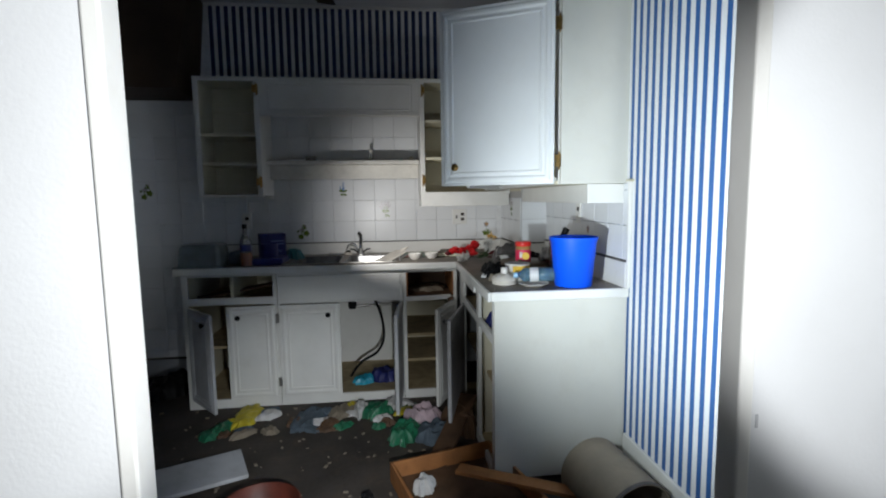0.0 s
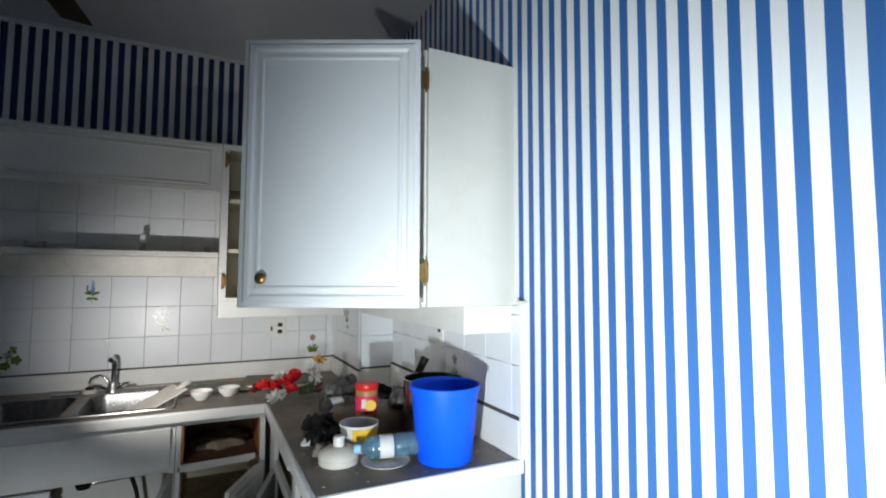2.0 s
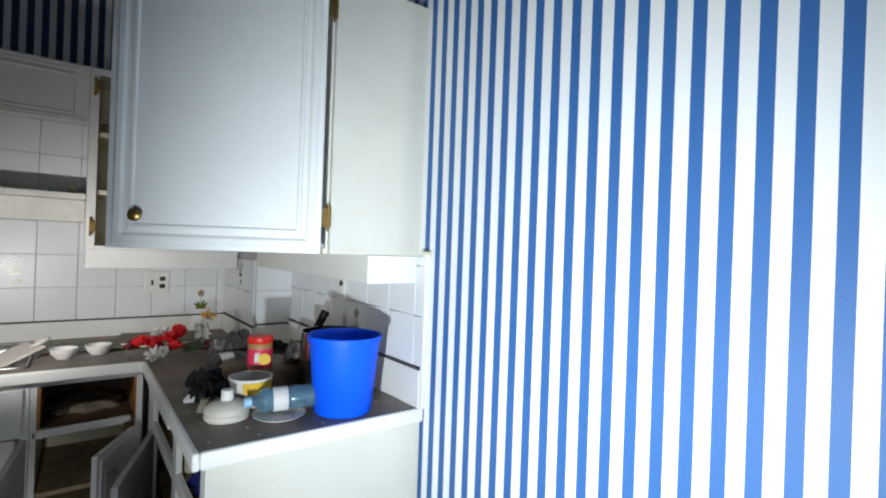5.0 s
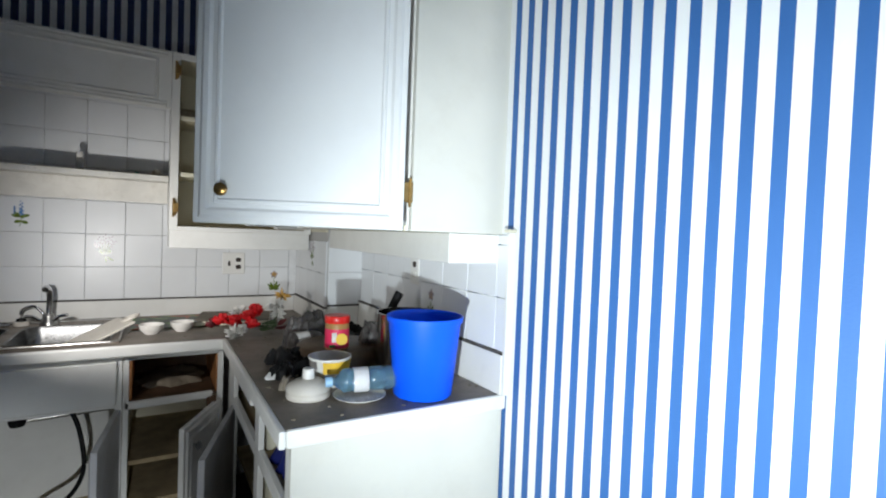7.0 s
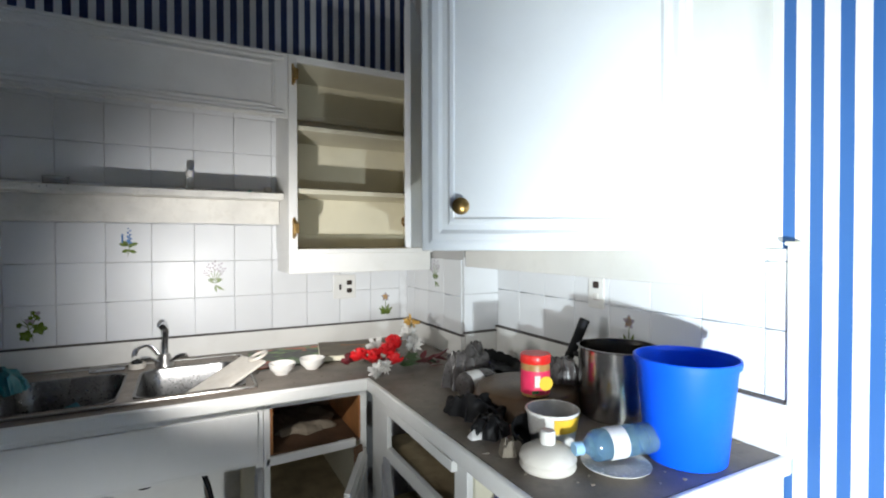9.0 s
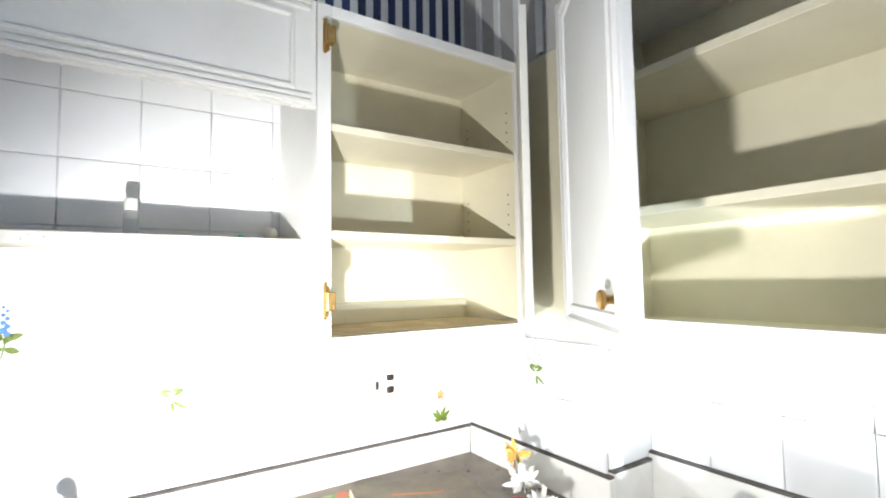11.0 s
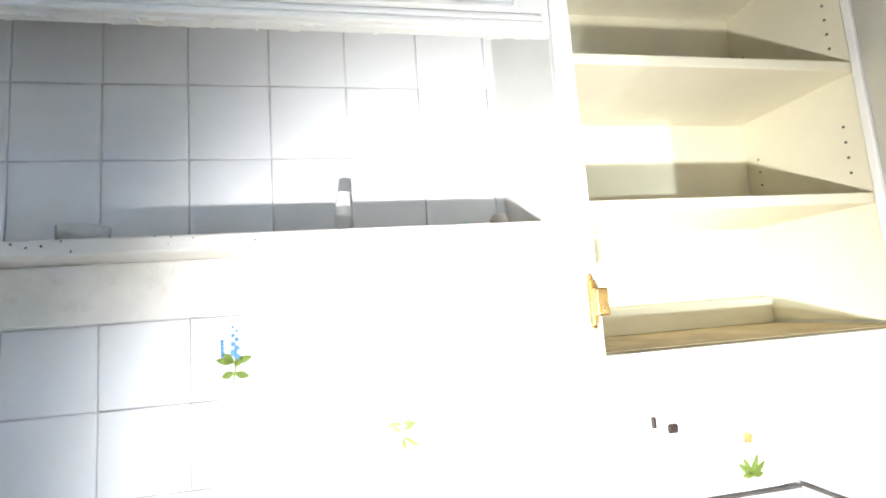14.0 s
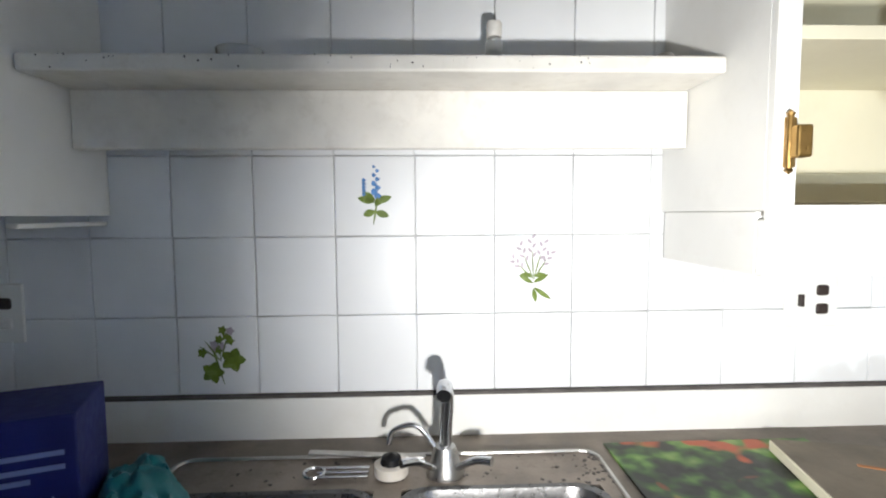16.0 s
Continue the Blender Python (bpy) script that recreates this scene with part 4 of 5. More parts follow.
part("split", box(-0.05, 0.09, 0.028, 0.036, 0.023, 0.0242, 0, m=wbm @ pose(0, 0, 0, 0, 0, -14)), WOOD, wb, "orange split in the wood")

# artificial flowers
fl = thing("artificial_flowers", (0.64, 3.5, CT), "bunch of red roses and white cloth blooms lying on the worktop", "flowers")


def rose(at, r, mat, seed):
    b = bmesh.new()
    rnd = random.Random(seed)
    for layer, (n, rr, tilt) in enumerate(((3, 0.35, 75), (4, 0.6, 58), (5, 0.85, 38), (6, 1.0, 18))):
        for k in range(n):
            p = bmesh.new()
            bmesh.ops.create_grid(p, x_segments=5, y_segments=5, size=0.5)
            for v in p.verts:
                u, w = v.co.x * 2, v.co.y * 2
                s = 1 - 0.25 * max(0, w) ** 2
                v.co = Vector((u * 0.5 * s * (1 - 0.3 * u * u * (w > 0)), (w + 1) * 0.45, 0.22 * u * u + 0.16 * ((w + 1) / 2) ** 3 + rnd.uniform(-0.02, 0.02)))
            bmesh.ops.solidify(p, geom=list(p.faces), thickness=0.03)
            m = Matrix.Translation((0, 0, 0.12 * (3 - layer))) @ Euler((0, 0, k * 2 * math.pi / n + layer * 0.7 + rnd.uniform(-0.2, 0.2))).to_matrix().to_4x4() @ pose(0, 0.06, 0, tilt)
            p.transform(Matrix.Translation(at) @ Euler((rnd.uniform(-1.2, 0.2), rnd.uniform(-0.5, 0.5), 0)).to_matrix().to_4x4() @ Matrix.Scale(r * (0.75 + rr * 0.4), 4) @ m)
            join(b, p)
            rnd.random()
    return b


for k, (x, y, z, r, q) in enumerate(((0.55, 3.53, 0.955, 0.036, PETAL), (0.6, 3.5, 0.95, 0.038, PETAL), (0.655, 3.5, 0.965, 0.04, PETAL), (0.69, 3.53, 0.985, 0.042, PETAL), (0.665, 3.46, 0.94, 0.034, PETAL),
                                     (0.52, 3.56, 0.94, 0.03, PETALDARK), (0.63, 3.47, 0.925, 0.03, PETALDARK))):
    part("rose", rose((x, y, z), r, q, k), q, fl, "red cloth rose" if q is PETAL else "dark red rose", True)


def spray(at, r, n, seed):
    b = bmesh.new()
    rnd = random.Random(seed)
    for k in range(n):
        d = Vector((rnd.gauss(0, 1), rnd.gauss(0, 1), rnd.gauss(0.3, 1))).normalized()
        p = blob(leaf_outline(0, 0, r * rnd.uniform(0.6, 1.1), r * 0.3, 0, 5), 0.0015, (Matrix.Translation(Vector(at) + d * r * 0.12) @ d.to_track_quat("X", "Z").to_matrix().to_4x4()))
        join(b, p)
    return b


for k, (x, y, z, r) in enumerate(((0.625, 3.56, 0.985, 0.042), (0.8, 3.58, 0.975, 0.04), (0.8, 3.64, 1.005, 0.044), (0.59, 3.44, 0.925, 0.038), (0.57, 3.6, 0.95, 0.03), (0.62, 3.44, 0.935, 0.03))):
    part("white_bloom", spray((x, y, z), r, 46, 30 + k), PETALWHITE, fl, "white cloth bloom")
part("sprig", spray((0.85, 3.72, 1.04), 0.04, 26, 77), PRINTYELLOW, fl, "dull yellow sprig")
part("stem", tube(curve_points([(0.72, 3.52, CT + 0.02), (0.8, 3.62, CT + 0.05), (0.85, 3.72, 1.04)], 5), 0.003, 6), LEAF, fl)
for k in range(9):
    a = random.uniform(0, 6.28)
    p = blob(leaf_outline(0, 0, 0.075, 0.035, 0, 7), 0.0015, pose(0.72 + random.uniform(-0.05, 0.09), 3.5 + random.uniform(-0.05, 0.06), CT + 0.02 + random.uniform(0, 0.03), random.uniform(-100, -60), random.uniform(-20, 20), math.degrees(a)))
    part("leaf", p, LEAF, fl)
for k in range(16):
    p = blob(leaf_outline(0, 0, 0.07, 0.022, 0, 6), 0.0015, pose(0.8 + random.uniform(-0.07, 0.09), 3.47 + random.uniform(-0.05, 0.05), CT + 0.012 + random.uniform(0, 0.035), random.uniform(-110, -60), random.uniform(-25, 25), random.uniform(0, 80)))
    part("dark_leaf", p, PETALDARK, fl, "dark red leaf")

# rubbish heap in the corner
solid("clear_bag", crumple((0.84, 3.2, CT), 0.19, 0.16, 0.13, 11, 20, rough=1.5), GREYBAG, "crumpled grey see-through bag", "bag", smooth=True)
bl = thing("small_bottle", (0.79, 3.1, CT), "small dark bottle with a white label lying down", "bottle")
mb = pose(0.74, 3.08, CT + 0.04, 0, 88, 10)
part("body", lathe([(0, 0), (0.036, 0.003), (0.04, 0.01), (0.04, 0.1), (0.03, 0.125), (0.015, 0.135), (0.015, 0.15), (0, 0.15)], (0, 0, 0), 24, mb), GREYBAG, bl, "", True)
part("label", lathe([(0.0405, 0.02), (0.041, 0.021), (0.041, 0.07), (0.0405, 0.071)], (0, 0, 0), 24, mb), PAPER, bl, "white paper label")
tr = thing("black_tray", (1.03, 3.28, CT), "black crinkled plastic tray", "tray")
prof = [(0, 0.004), (0.08, 0.0), (0.1, 0.03), (0.108, 0.034), (0.104, 0.037), (0.096, 0.032), (0.078, 0.006), (0, 0.008)]
b = lathe(prof, (1.02, 3.3, CT + 0.012), 36, pose(0, 0, 0, 12, 8, 0))
for v in b.verts:
    v.co.z += 0.008 * noise.noise(v.co * 30) + 0.004 * math.sin(18 * math.atan2(v.co.y - 3.3, v.co.x - 1.02))
part("dish", b, BLACK, tr, "", True)
pn = thing("brown_pan", (0.88, 2.92, CT), "upturned brown pan with a stained base", "pan")
part("body", lathe([(0.165, 0.0), (0.172, 0.004), (0.165, 0.02), (0.15, 0.06), (0.142, 0.066), (0, 0.068)], (0.88, 2.93, CT), 44), PANBROWN, pn, "", True)
jar = thing("peanut_butter_jar", (0.84, 2.83, CT + 0.068), "red-lidded peanut butter jar with a pink label", "jar")
JX, JY, JZ = 0.84, 2.835, CT + 0.069
part("body", lathe([(0, 0), (0.038, 0.0), (0.041, 0.006), (0.041, 0.085), (0.037, 0.095), (0, 0.097)], (JX, JY, JZ), 32), PEANUT, jar, "brown contents in clear plastic", True)
part("label", lathe([(0.0412, 0.008), (0.0416, 0.009), (0.0416, 0.072), (0.0412, 0.073)], (JX, JY, JZ), 32), PINK, jar, "pink and red paper label")
part("lid", lathe([(0.0415, 0.097), (0.042, 0.092), (0.043, 0.094), (0.043, 0.113), (0.041, 0.117), (0, 0.118)], (JX, JY, JZ), 40), RED, jar, "red ribbed plastic lid", True)
jm = pose(JX, JY, JZ, 0, 0, -14)
part("print", blob(round_outline(0.013, 0.04, 0.02, 20), 0.0012, jm @ pose(0, -0.0415, 0, 0, 0, 0)), YELLOW, jar, "yellow printed shape")
part("print", blob([(-0.028, 0.012), (-0.008, 0.012), (-0.008, 0.02), (-0.028, 0.02)], 0.0012, jm @ pose(0, -0.0405, 0)), GREEN, jar, "green printed patch")
part("print", blob([(-0.02, 0.03), (-0.004, 0.03), (-0.004, 0.062), (-0.02, 0.062)], 0.0012, jm @ pose(0, -0.0405, 0)), PETALWHITE, jar, "pale lettering patch")

pot = thing("stock_pot", (1.075, 2.745, CT), "scratched steel stock pot without lid", "pot")
PX, PY, PR, PH = 1.072, 2.745, 0.112, 0.2
part("body", lathe([(0, 0.002), (PR - 0.01, 0), (PR, 0.01), (PR, PH - 0.004), (PR + 0.005, PH), (PR - 0.003, PH), (PR - 0.004, 0.012), (0, 0.008)], (PX, PY, CT), 56), POTSTEEL, pot, "", True)
part("handle", tube(curve_points([(PX - 0.03, PY + PR - 0.002, CT + 0.15), (PX - 0.035, PY + PR + 0.03, CT + 0.152), (PX + 0.035, PY + PR + 0.03, CT + 0.152), (PX + 0.03, PY + PR - 0.002, CT + 0.15)], 6), 0.006, 10), BLACK, pot, "", True)
fp = thing("frying_pan", (1.06, 3.05, CT), "black pan with a raised black handle", "pan")
part("body", lathe([(0, 0.0), (0.09, 0.0), (0.105, 0.04), (0.101, 0.04), (0.087, 0.005), (0, 0.006)], (1.08, 3.06, CT + 0.004), 36, pose(0, 0, 0, 4, 0, 0)), BLACK, fp, "", True)
part("handle", tube(curve_points([(1.02, 2.96, CT + 0.045), (1.07, 2.94, CT + 0.14), (1.125, 2.935, CT + 0.245)], 6), 0.013, 14, 1.35), BLACK, fp, "black plastic handle", True)
solid("clear_wrapper", crumple((1.0, 2.9, CT + 0.07), 0.09, 0.12, 0.07, 21, rough=1.6), GREYBAG, "crumpled clear plastic wrapper behind the jar", "wrapper", smooth=True)

bk = thing("blue_bucket", (0.985, 2.468, CT), "bright blue plastic bucket", "bucket")
KX, KY, KH = 0.985, 2.468, 0.238
part("body", lathe([(0, 0.004), (0.083, 0.002), (0.087, 0.006), (0.108, KH - 0.014), (0.1062, KH - 0.014), (0.084, 0.012), (0, 0.01)], (KX, KY, CT), 64), BLUE, bk, "", True)

part("rim", lathe([(0.1065, KH - 0.0138), (0.1135, KH - 0.016), (0.1145, KH - 0.002), (0.112, KH), (0.108, KH - 0.001), (0.1065, KH - 0.0138)], (KX, KY, CT), 64), BLUE, bk, "rolled blue rim", True)

tb = thing("food_tub", (0.765, 2.675, CT), "empty white plastic food tub with yellow print", "tub")
part("body", lathe([(0, 0.002), (0.05, 0.0), (0.054, 0.004), (0.063, 0.082), (0.066, 0.084), (0.066, 0.089), (0.062, 0.089), (0.052, 0.008), (0, 0.006)], (0.765, 2.675, CT), 40), PORCELAIN, tb, "", True)
b = lathe([(0.0595, 0.045), (0.0645, 0.08)], (0.765, 2.675, CT), 40)
bmesh.ops.delete(b, geom=[f for f in b.faces if not (-2.2 < math.atan2(f.calc_center_median().y - 2.675, f.calc_center_median().x - 0.765) < -0.2)], context="FACES")
bmesh.ops.solidify(b, geom=list(b.faces), thickness=-0.0006)
part("print", b, YELLOW, tb, "yellow printed band")
ld = thing("pot_lid", (0.675, 2.585, CT), "grimy white pot lid with a knob", "lid")
part("dome", lathe([(0, 0.0), (0.06, 0.0), (0.063, 0.006), (0.06, 0.014), (0.064, 0.022), (0.06, 0.034), (0.04, 0.047), (0.018, 0.052), (0, 0.052)], (0.675, 2.585, CT), 36), BEIGE, ld, "", True)
part("knob", lathe([(0, 0.05), (0.016, 0.05), (0.018, 0.056), (0.017, 0.078), (0.015, 0.081), (0, 0.081)], (0.675, 2.585, CT), 24), PORCELAIN, ld, "", True)
pl = thing("saucer", (0.79, 2.5, CT), "white china saucer under the bottle", "plate")
part("dish", lathe([(0, 0.003), (0.045, 0.0), (0.056, 0.006), (0.074, 0.013), (0.075, 0.015), (0.056, 0.01), (0.04, 0.005), (0, 0.005)], (0.8, 2.505, CT), 40), PORCELAIN, pl, "", True)
wbt = thing("water_bottle", (0.8, 2.52, CT + 0.013), "crushed blue plastic water bottle lying on its side", "bottle")
wm = pose(0.71, 2.54, CT + 0.048, 0, 88, -13)
b = lathe([(0.012, 0.02), (0.013, 0.025), (0.02, 0.035), (0.032, 0.05), (0.034, 0.065), (0.032, 0.07), (0.034, 0.075), (0.034, 0.12), (0.031, 0.125), (0.034, 0.13), (0.033, 0.165), (0.031, 0.17), (0.034, 0.175), (0.033, 0.2), (0.026, 0.206), (0, 0.203)], (0, 0, 0), 30)
for v in b.verts:
    v.co += Vector((1, 1, 0)) * 0.005 * noise.noise(v.co * 28)
b.transform(wm)
part("body", b, BOTTLEBLUE, wbt, "", True)
part("cap", lathe([(0, 0), (0.014, 0), (0.0145, 0.003), (0.0145, 0.02), (0, 0.021)], (0, 0, 0), 24, wm), PALEBLUE, wbt, "pale blue screw cap", True)
part("label", lathe([(0.035, 0.078), (0.0355, 0.079), (0.0355, 0.119), (0.035, 0.12)], (0, 0, 0), 30, wm), PAPER, wbt, "white paper label")
solid("black_glove", crumple((0.7, 2.93, CT), 0.1, 0.2, 0.06, 14, 25, rough=1.5), BLACK, "crumpled black rubber glove", "glove", smooth=True)
solid("black_scrap", crumple((0.66, 2.8, CT), 0.09, 0.09, 0.045, 15, 60, rough=1.6), BLACK, "crumpled black plastic scrap", "scrap", smooth=True)
solid("white_scrap", crumple((0.64, 2.8, CT), 0.09, 0.04, 0.016, 16, 15), PAPER, "torn white scrap on the worktop", "scrap", smooth=True)
solid("broken_cup", lathe([(0, 0.0), (0.03, 0.0), (0.042, 0.03), (0.044, 0.055), (0.041, 0.055), (0.038, 0.03), (0.027, 0.006), (0, 0.005)], (0.705, 2.7, CT + 0.006), 22, pose(0, 0, 0.0, 30, -14, 0)), BLACK, "broken black cup with a pale rim", "cup", smooth=True)
solid("peel_scrap", crumple((0.645, 2.68, CT), 0.07, 0.05, 0.03, 19, 30, rough=1.5), BOARDTOP, "dried brown scrap on the worktop", "scrap", smooth=True)
b = bmesh.new()
rnd = random.Random(4)
for k in range(260):
    x, y = (rnd.uniform(0.58, 1.19), rnd.uniform(2.4, 3.45)) if k < 170 else (rnd.uniform(0.2, 1.0), rnd.uniform(3.48, 4.1))
    s = rnd.uniform(0.001, 0.0045)
    join(b, box(-s, s, -s * 0.7, s * 0.7, 0, s * 0.6, 0, m=pose(x, y, CT, 0, 0, rnd.uniform(0, 180))))
solid("crumbs", b, BOARDTOP, "brown crumbs and dirt on the worktop", "dirt", "stuff")

b = bmesh.new()
rnd = random.Random(17)
for k in range(90):
    x, y = (rnd.gauss(0.15, 0.03), rnd.uniform(3.94, 4.04)) if k < 50 else (rnd.uniform(-0.5, 0.1), rnd.uniform(3.95, 4.04))
    r = rnd.uniform(0.001, 0.0035)
    join(b, box(-r, r, -r * 0.7, r * 0.7, 0, r * 0.4, 0, m=pose(min(x, 0.17), y, RZ, 0, 0, rnd.uniform(0, 180))))
solid("sink_grime", b, DARKLINE, "dark specks of grime on the sink rim", "dirt", "stuff")

# left part of the worktop
tl = thing("plastic_tub", (-1.1, 3.6, CT), "grey-blue translucent plastic tub upside down", "tub")
b = box(-1.26, -0.98, 3.48, 3.72, CT, CT + 0.15, 0.03, seg=4)
for v in b.verts:
    k = (v.co.z - CT) / 0.15
    v.co.x = -1.12 + (v.co.x + 1.12) * (1 - 0.14 * k)
    v.co.y = 3.6 + (v.co.y - 3.6) * (1 - 0.14 * k)
part("body", b, TUBGREY, tl, "", True)
part("rim", box(-1.275, -0.965, 3.465, 3.735, CT, CT + 0.012, 0.005), TUBGREY, tl)
t2 = thing("plastic_tub", (-0.92, 3.66, CT), "small grey plastic tub", "tub")
part("body", box(-0.965, -0.87, 3.58, 3.74, CT, CT + 0.09, 0.02, seg=3), SLATE, t2, "", True)
bt = thing("drink_bottle", (-0.83, 3.55, CT), "clear bottle with orange drink and black cap", "bottle")
BX, BY = -0.835, 3.54
part("body", lathe([(0, 0.002), (0.032, 0.0), (0.036, 0.006), (0.036, 0.15), (0.03, 0.18), (0.014, 0.22), (0.013, 0.25), (0, 0.25)], (BX, BY, CT), 28), CLEAR, bt, "", True)
part("drink", lathe([(0, 0.004), (0.033, 0.004), (0.0335, 0.09), (0, 0.09)], (BX, BY, CT), 24), ORANGE, bt, "orange liquid", True)
part("label", lathe([(0.0363, 0.1), (0.0368, 0.101), (0.0368, 0.14), (0.0363, 0.141)], (BX, BY, CT), 28), NAVY, bt, "dark label")
part("cap", lathe([(0, 0.25), (0.015, 0.248), (0.016, 0.252), (0.016, 0.275), (0, 0.276)], (BX, BY, CT), 20), BLACK, bt, "black cap", True)
nb = thing("navy_box", (-0.76, 3.86, CT), "navy blue cardboard box with pale lettering", "box")
part("body", box(-0.83, -0.655, 3.8, 3.95, CT, CT + 0.19, 0.003, m=pose(-0.74, 3.87, 0, 0, 0, 20) @ pose(0.74, -3.87, 0)), NAVY, nb)
nm = pose(-0.74, 3.87, 0, 0, 0, 20) @ pose(0, -0.072, 0)
for k, (xa, xb, z) in enumerate(((-0.02, 0.07, 0.135), (-0.05, 0.07, 0.115), (-0.06, 0.03, 0.1))):
    part("lettering", box(xa, xb, -0.0012, 0.0006, CT + z, CT + z + 0.007, m=nm), NAVYPRINT, nb, "pale line of lettering")
tc = bpy.data.curves.new("lettering", "FONT")
tc.body, tc.size, tc.extrude = "FOR YOU", 0.026, 0.0004
tc.materials.append(NAVYPRINT)
to = new("lettering", tc)
to.parent = nb
to["label"] = "pale lettering FOR YOU"
to.matrix_basis = Matrix.Translation(-BASE[nb]) @ nm @ pose(-0.055, -0.001, CT + 0.06, 90, 0, 0)
mg = solid("blue_tray", box(-0.8, -0.6, 3.53, 3.74, CT, CT + 0.045, 0.012, seg=3), NAVY, "dark blue plastic tray", "tray")
mug = thing("blue_tin", (-0.71, 3.64, CT + 0.045), "dark blue round tin", "tin")
part("body", lathe([(0, 0), (0.055, 0), (0.057, 0.005), (0.057, 0.09), (0.053, 0.09), (0.053, 0.01), (0, 0.008)], (-0.71, 3.64, CT + 0.045), 32), NAVY, mug, "", True)
solid("teal_cloth", crumple((-0.6, 3.9, CT), 0.13, 0.22, 0.07, 31, 30), TEAL, "dark teal cloth heap by the sink", "cloth", smooth=True)

# ---------- on the wall shelf ----------
SZ = 1.617
gb = thing("glass_vial", (-0.02, 4.06, SZ), "small clear glass bottle with a white cap", "bottle")
part("body", lathe([(0, 0.001), (0.014, 0), (0.0155, 0.003), (0.0155, 0.05), (0.011, 0.057), (0.011, 0.063), (0, 0.063)], (-0.02, 4.045, SZ), 22), CLEAR, gb, "", True)
part("cap", lathe([(0, 0.06), (0.0135, 0.06), (0.014, 0.063), (0.014, 0.084), (0.012, 0.087), (0, 0.087)], (-0.02, 4.045, SZ), 22), PORCELAIN, gb, "white cap", True)
solid("glass_dish", lathe([(0, 0.002), (0.035, 0), (0.04, 0.006), (0.041, 0.036), (0.038, 0.036), (0.037, 0.008), (0, 0.006)], (-0.47, 4.05, SZ), 28), CLEAR, "small clear glass dish", "dish", smooth=True)
solid("round_knob", lathe([(0, 0), (0.011, 0.002), (0.018, 0.011), (0.019, 0.02), (0.013, 0.031), (0, 0.035)], (0.29, 4.04, SZ), 22), BEIGE, "small beige round knob lying on the shelf", "knob", smooth=True)
solid("turquoise_bead", lathe([(0, 0), (0.006, 0.001), (0.009, 0.005), (0.006, 0.009), (0, 0.01)], (0.21, 4.0, SZ), 16), material("turquoise_plastic", (0.02, 0.5, 0.42), 0.4, bump=0.0), "small turquoise plastic bead", "bead", smooth=True)
solid("flat_scrap", box(-0.26, -0.2, 4.02, 4.06, SZ, SZ + 0.006, 0.002), BEIGE, "flat pale scrap on the shelf", "scrap")


# ---------- sockets ----------
def socket(at, turn, switch=True):
    t = thing("wall_socket", at, "white wall plate with dark brown outlets", "socket")
    m = pose(*at, 0, 0, turn)
    part("plate", box(-0.058, 0.058, -0.006, 0, -0.06, 0.06, 0.003, m=m) if switch else box(-0.036, 0.036, -0.006, 0, -0.06, 0.06, 0.003, m=m), WHITE, t)
    ox = 0.024 if switch else 0
    for z in (-0.02, 0.02):
        part("outlet", box(ox - 0.016, ox + 0.016, -0.0095, 0.012, z - 0.0135, z + 0.0135, 0.0085, m=m, seg=3), OUTLETBROWN if switch or z > 0 else PORCELAIN, t, "dark brown outlet" if switch or z > 0 else "white outlet")
    if switch:
        part("switch_toggle", box(-0.03, -0.02, -0.014, -0.005, -0.014, 0.012, 0.002, m=m), OUTLETBROWN, t, "dark brown toggle")
    return t


TF = YB - 0.009
socket((0.675, TF, 1.176), 0)
socket((XR - 0.009, 2.96, 1.235), -90, False)
socket((-0.99, TF, 1.17), 0, False)

# ceiling fan
fan = thing("ceiling_fan", (-0.36, 2.8, CZ), "dark ceiling fan at rest", "ceiling fan")
part("rod", lathe([(0, 0), (0.06, 0), (0.05, -0.04), (0.012, -0.06), (0.012, -0.12), (0, -0.12)], (-0.36, 2.8, CZ), 20), BROWN, fan, "", True)
part("motor", lathe([(0, -0.11), (0.07, -0.115), (0.09, -0.14), (0.09, -0.2), (0.07, -0.23), (0, -0.235)], (-0.36, 2.8, CZ), 28), BROWN, fan, "", True)
for a in (83, 203, 323):
    part("blade", box(0.08, 0.82, -0.06, 0.06, -0.005, 0.003, 0.0025, m=pose(-0.36, 2.8, CZ - 0.19, 0, 0, a) @ pose(0, 0, 0, 9, 0, 0)), BROWN, fan, "dark fan blade")

# ---------- under the sink and on the floor ----------
solid("drain_hose", tube(curve_points([(-0.02, 3.75, 0.62), (0.03, 3.72, 0.5), (0.05, 3.7, 0.34), (0.0, 3.72, 0.22), (-0.12, 3.74, 0.14), (-0.2, 3.75, KZ + 0.012)], 8), 0.009, 12), BLACK, "black rubber drain hose under the sink", "hose", smooth=True)
dp = thing("drain_pipes", (-0.12, 3.8, 0.6), "black drain trap and pipes under the sink", "pipes")
part("trap", lathe([(0, 0), (0.024, 0.002), (0.03, 0.02), (0.03, 0.1), (0.022, 0.13), (0.022, 0.2), (0, 0.2)], (-0.17, 3.72, 0.545), 20), BLACK, dp, "", True)
for z in (0.56, 0.62):
    part("pipe", tube([(-0.15, 3.74, z), (0.17, 3.78, z)], 0.01, 10), STEEL, dp, "", True)
solid("turquoise_bag", crumple((-0.1, 3.66, KZ), 0.15, 0.12, 0.05, 41), CYAN, "turquoise plastic bag under the sink", "bag", smooth=True)
solid("blue_bag", crumple((0.05, 3.72, KZ), 0.2, 0.2, 0.08, 42), NAVY, "dark blue bag under the sink", "bag", smooth=True)
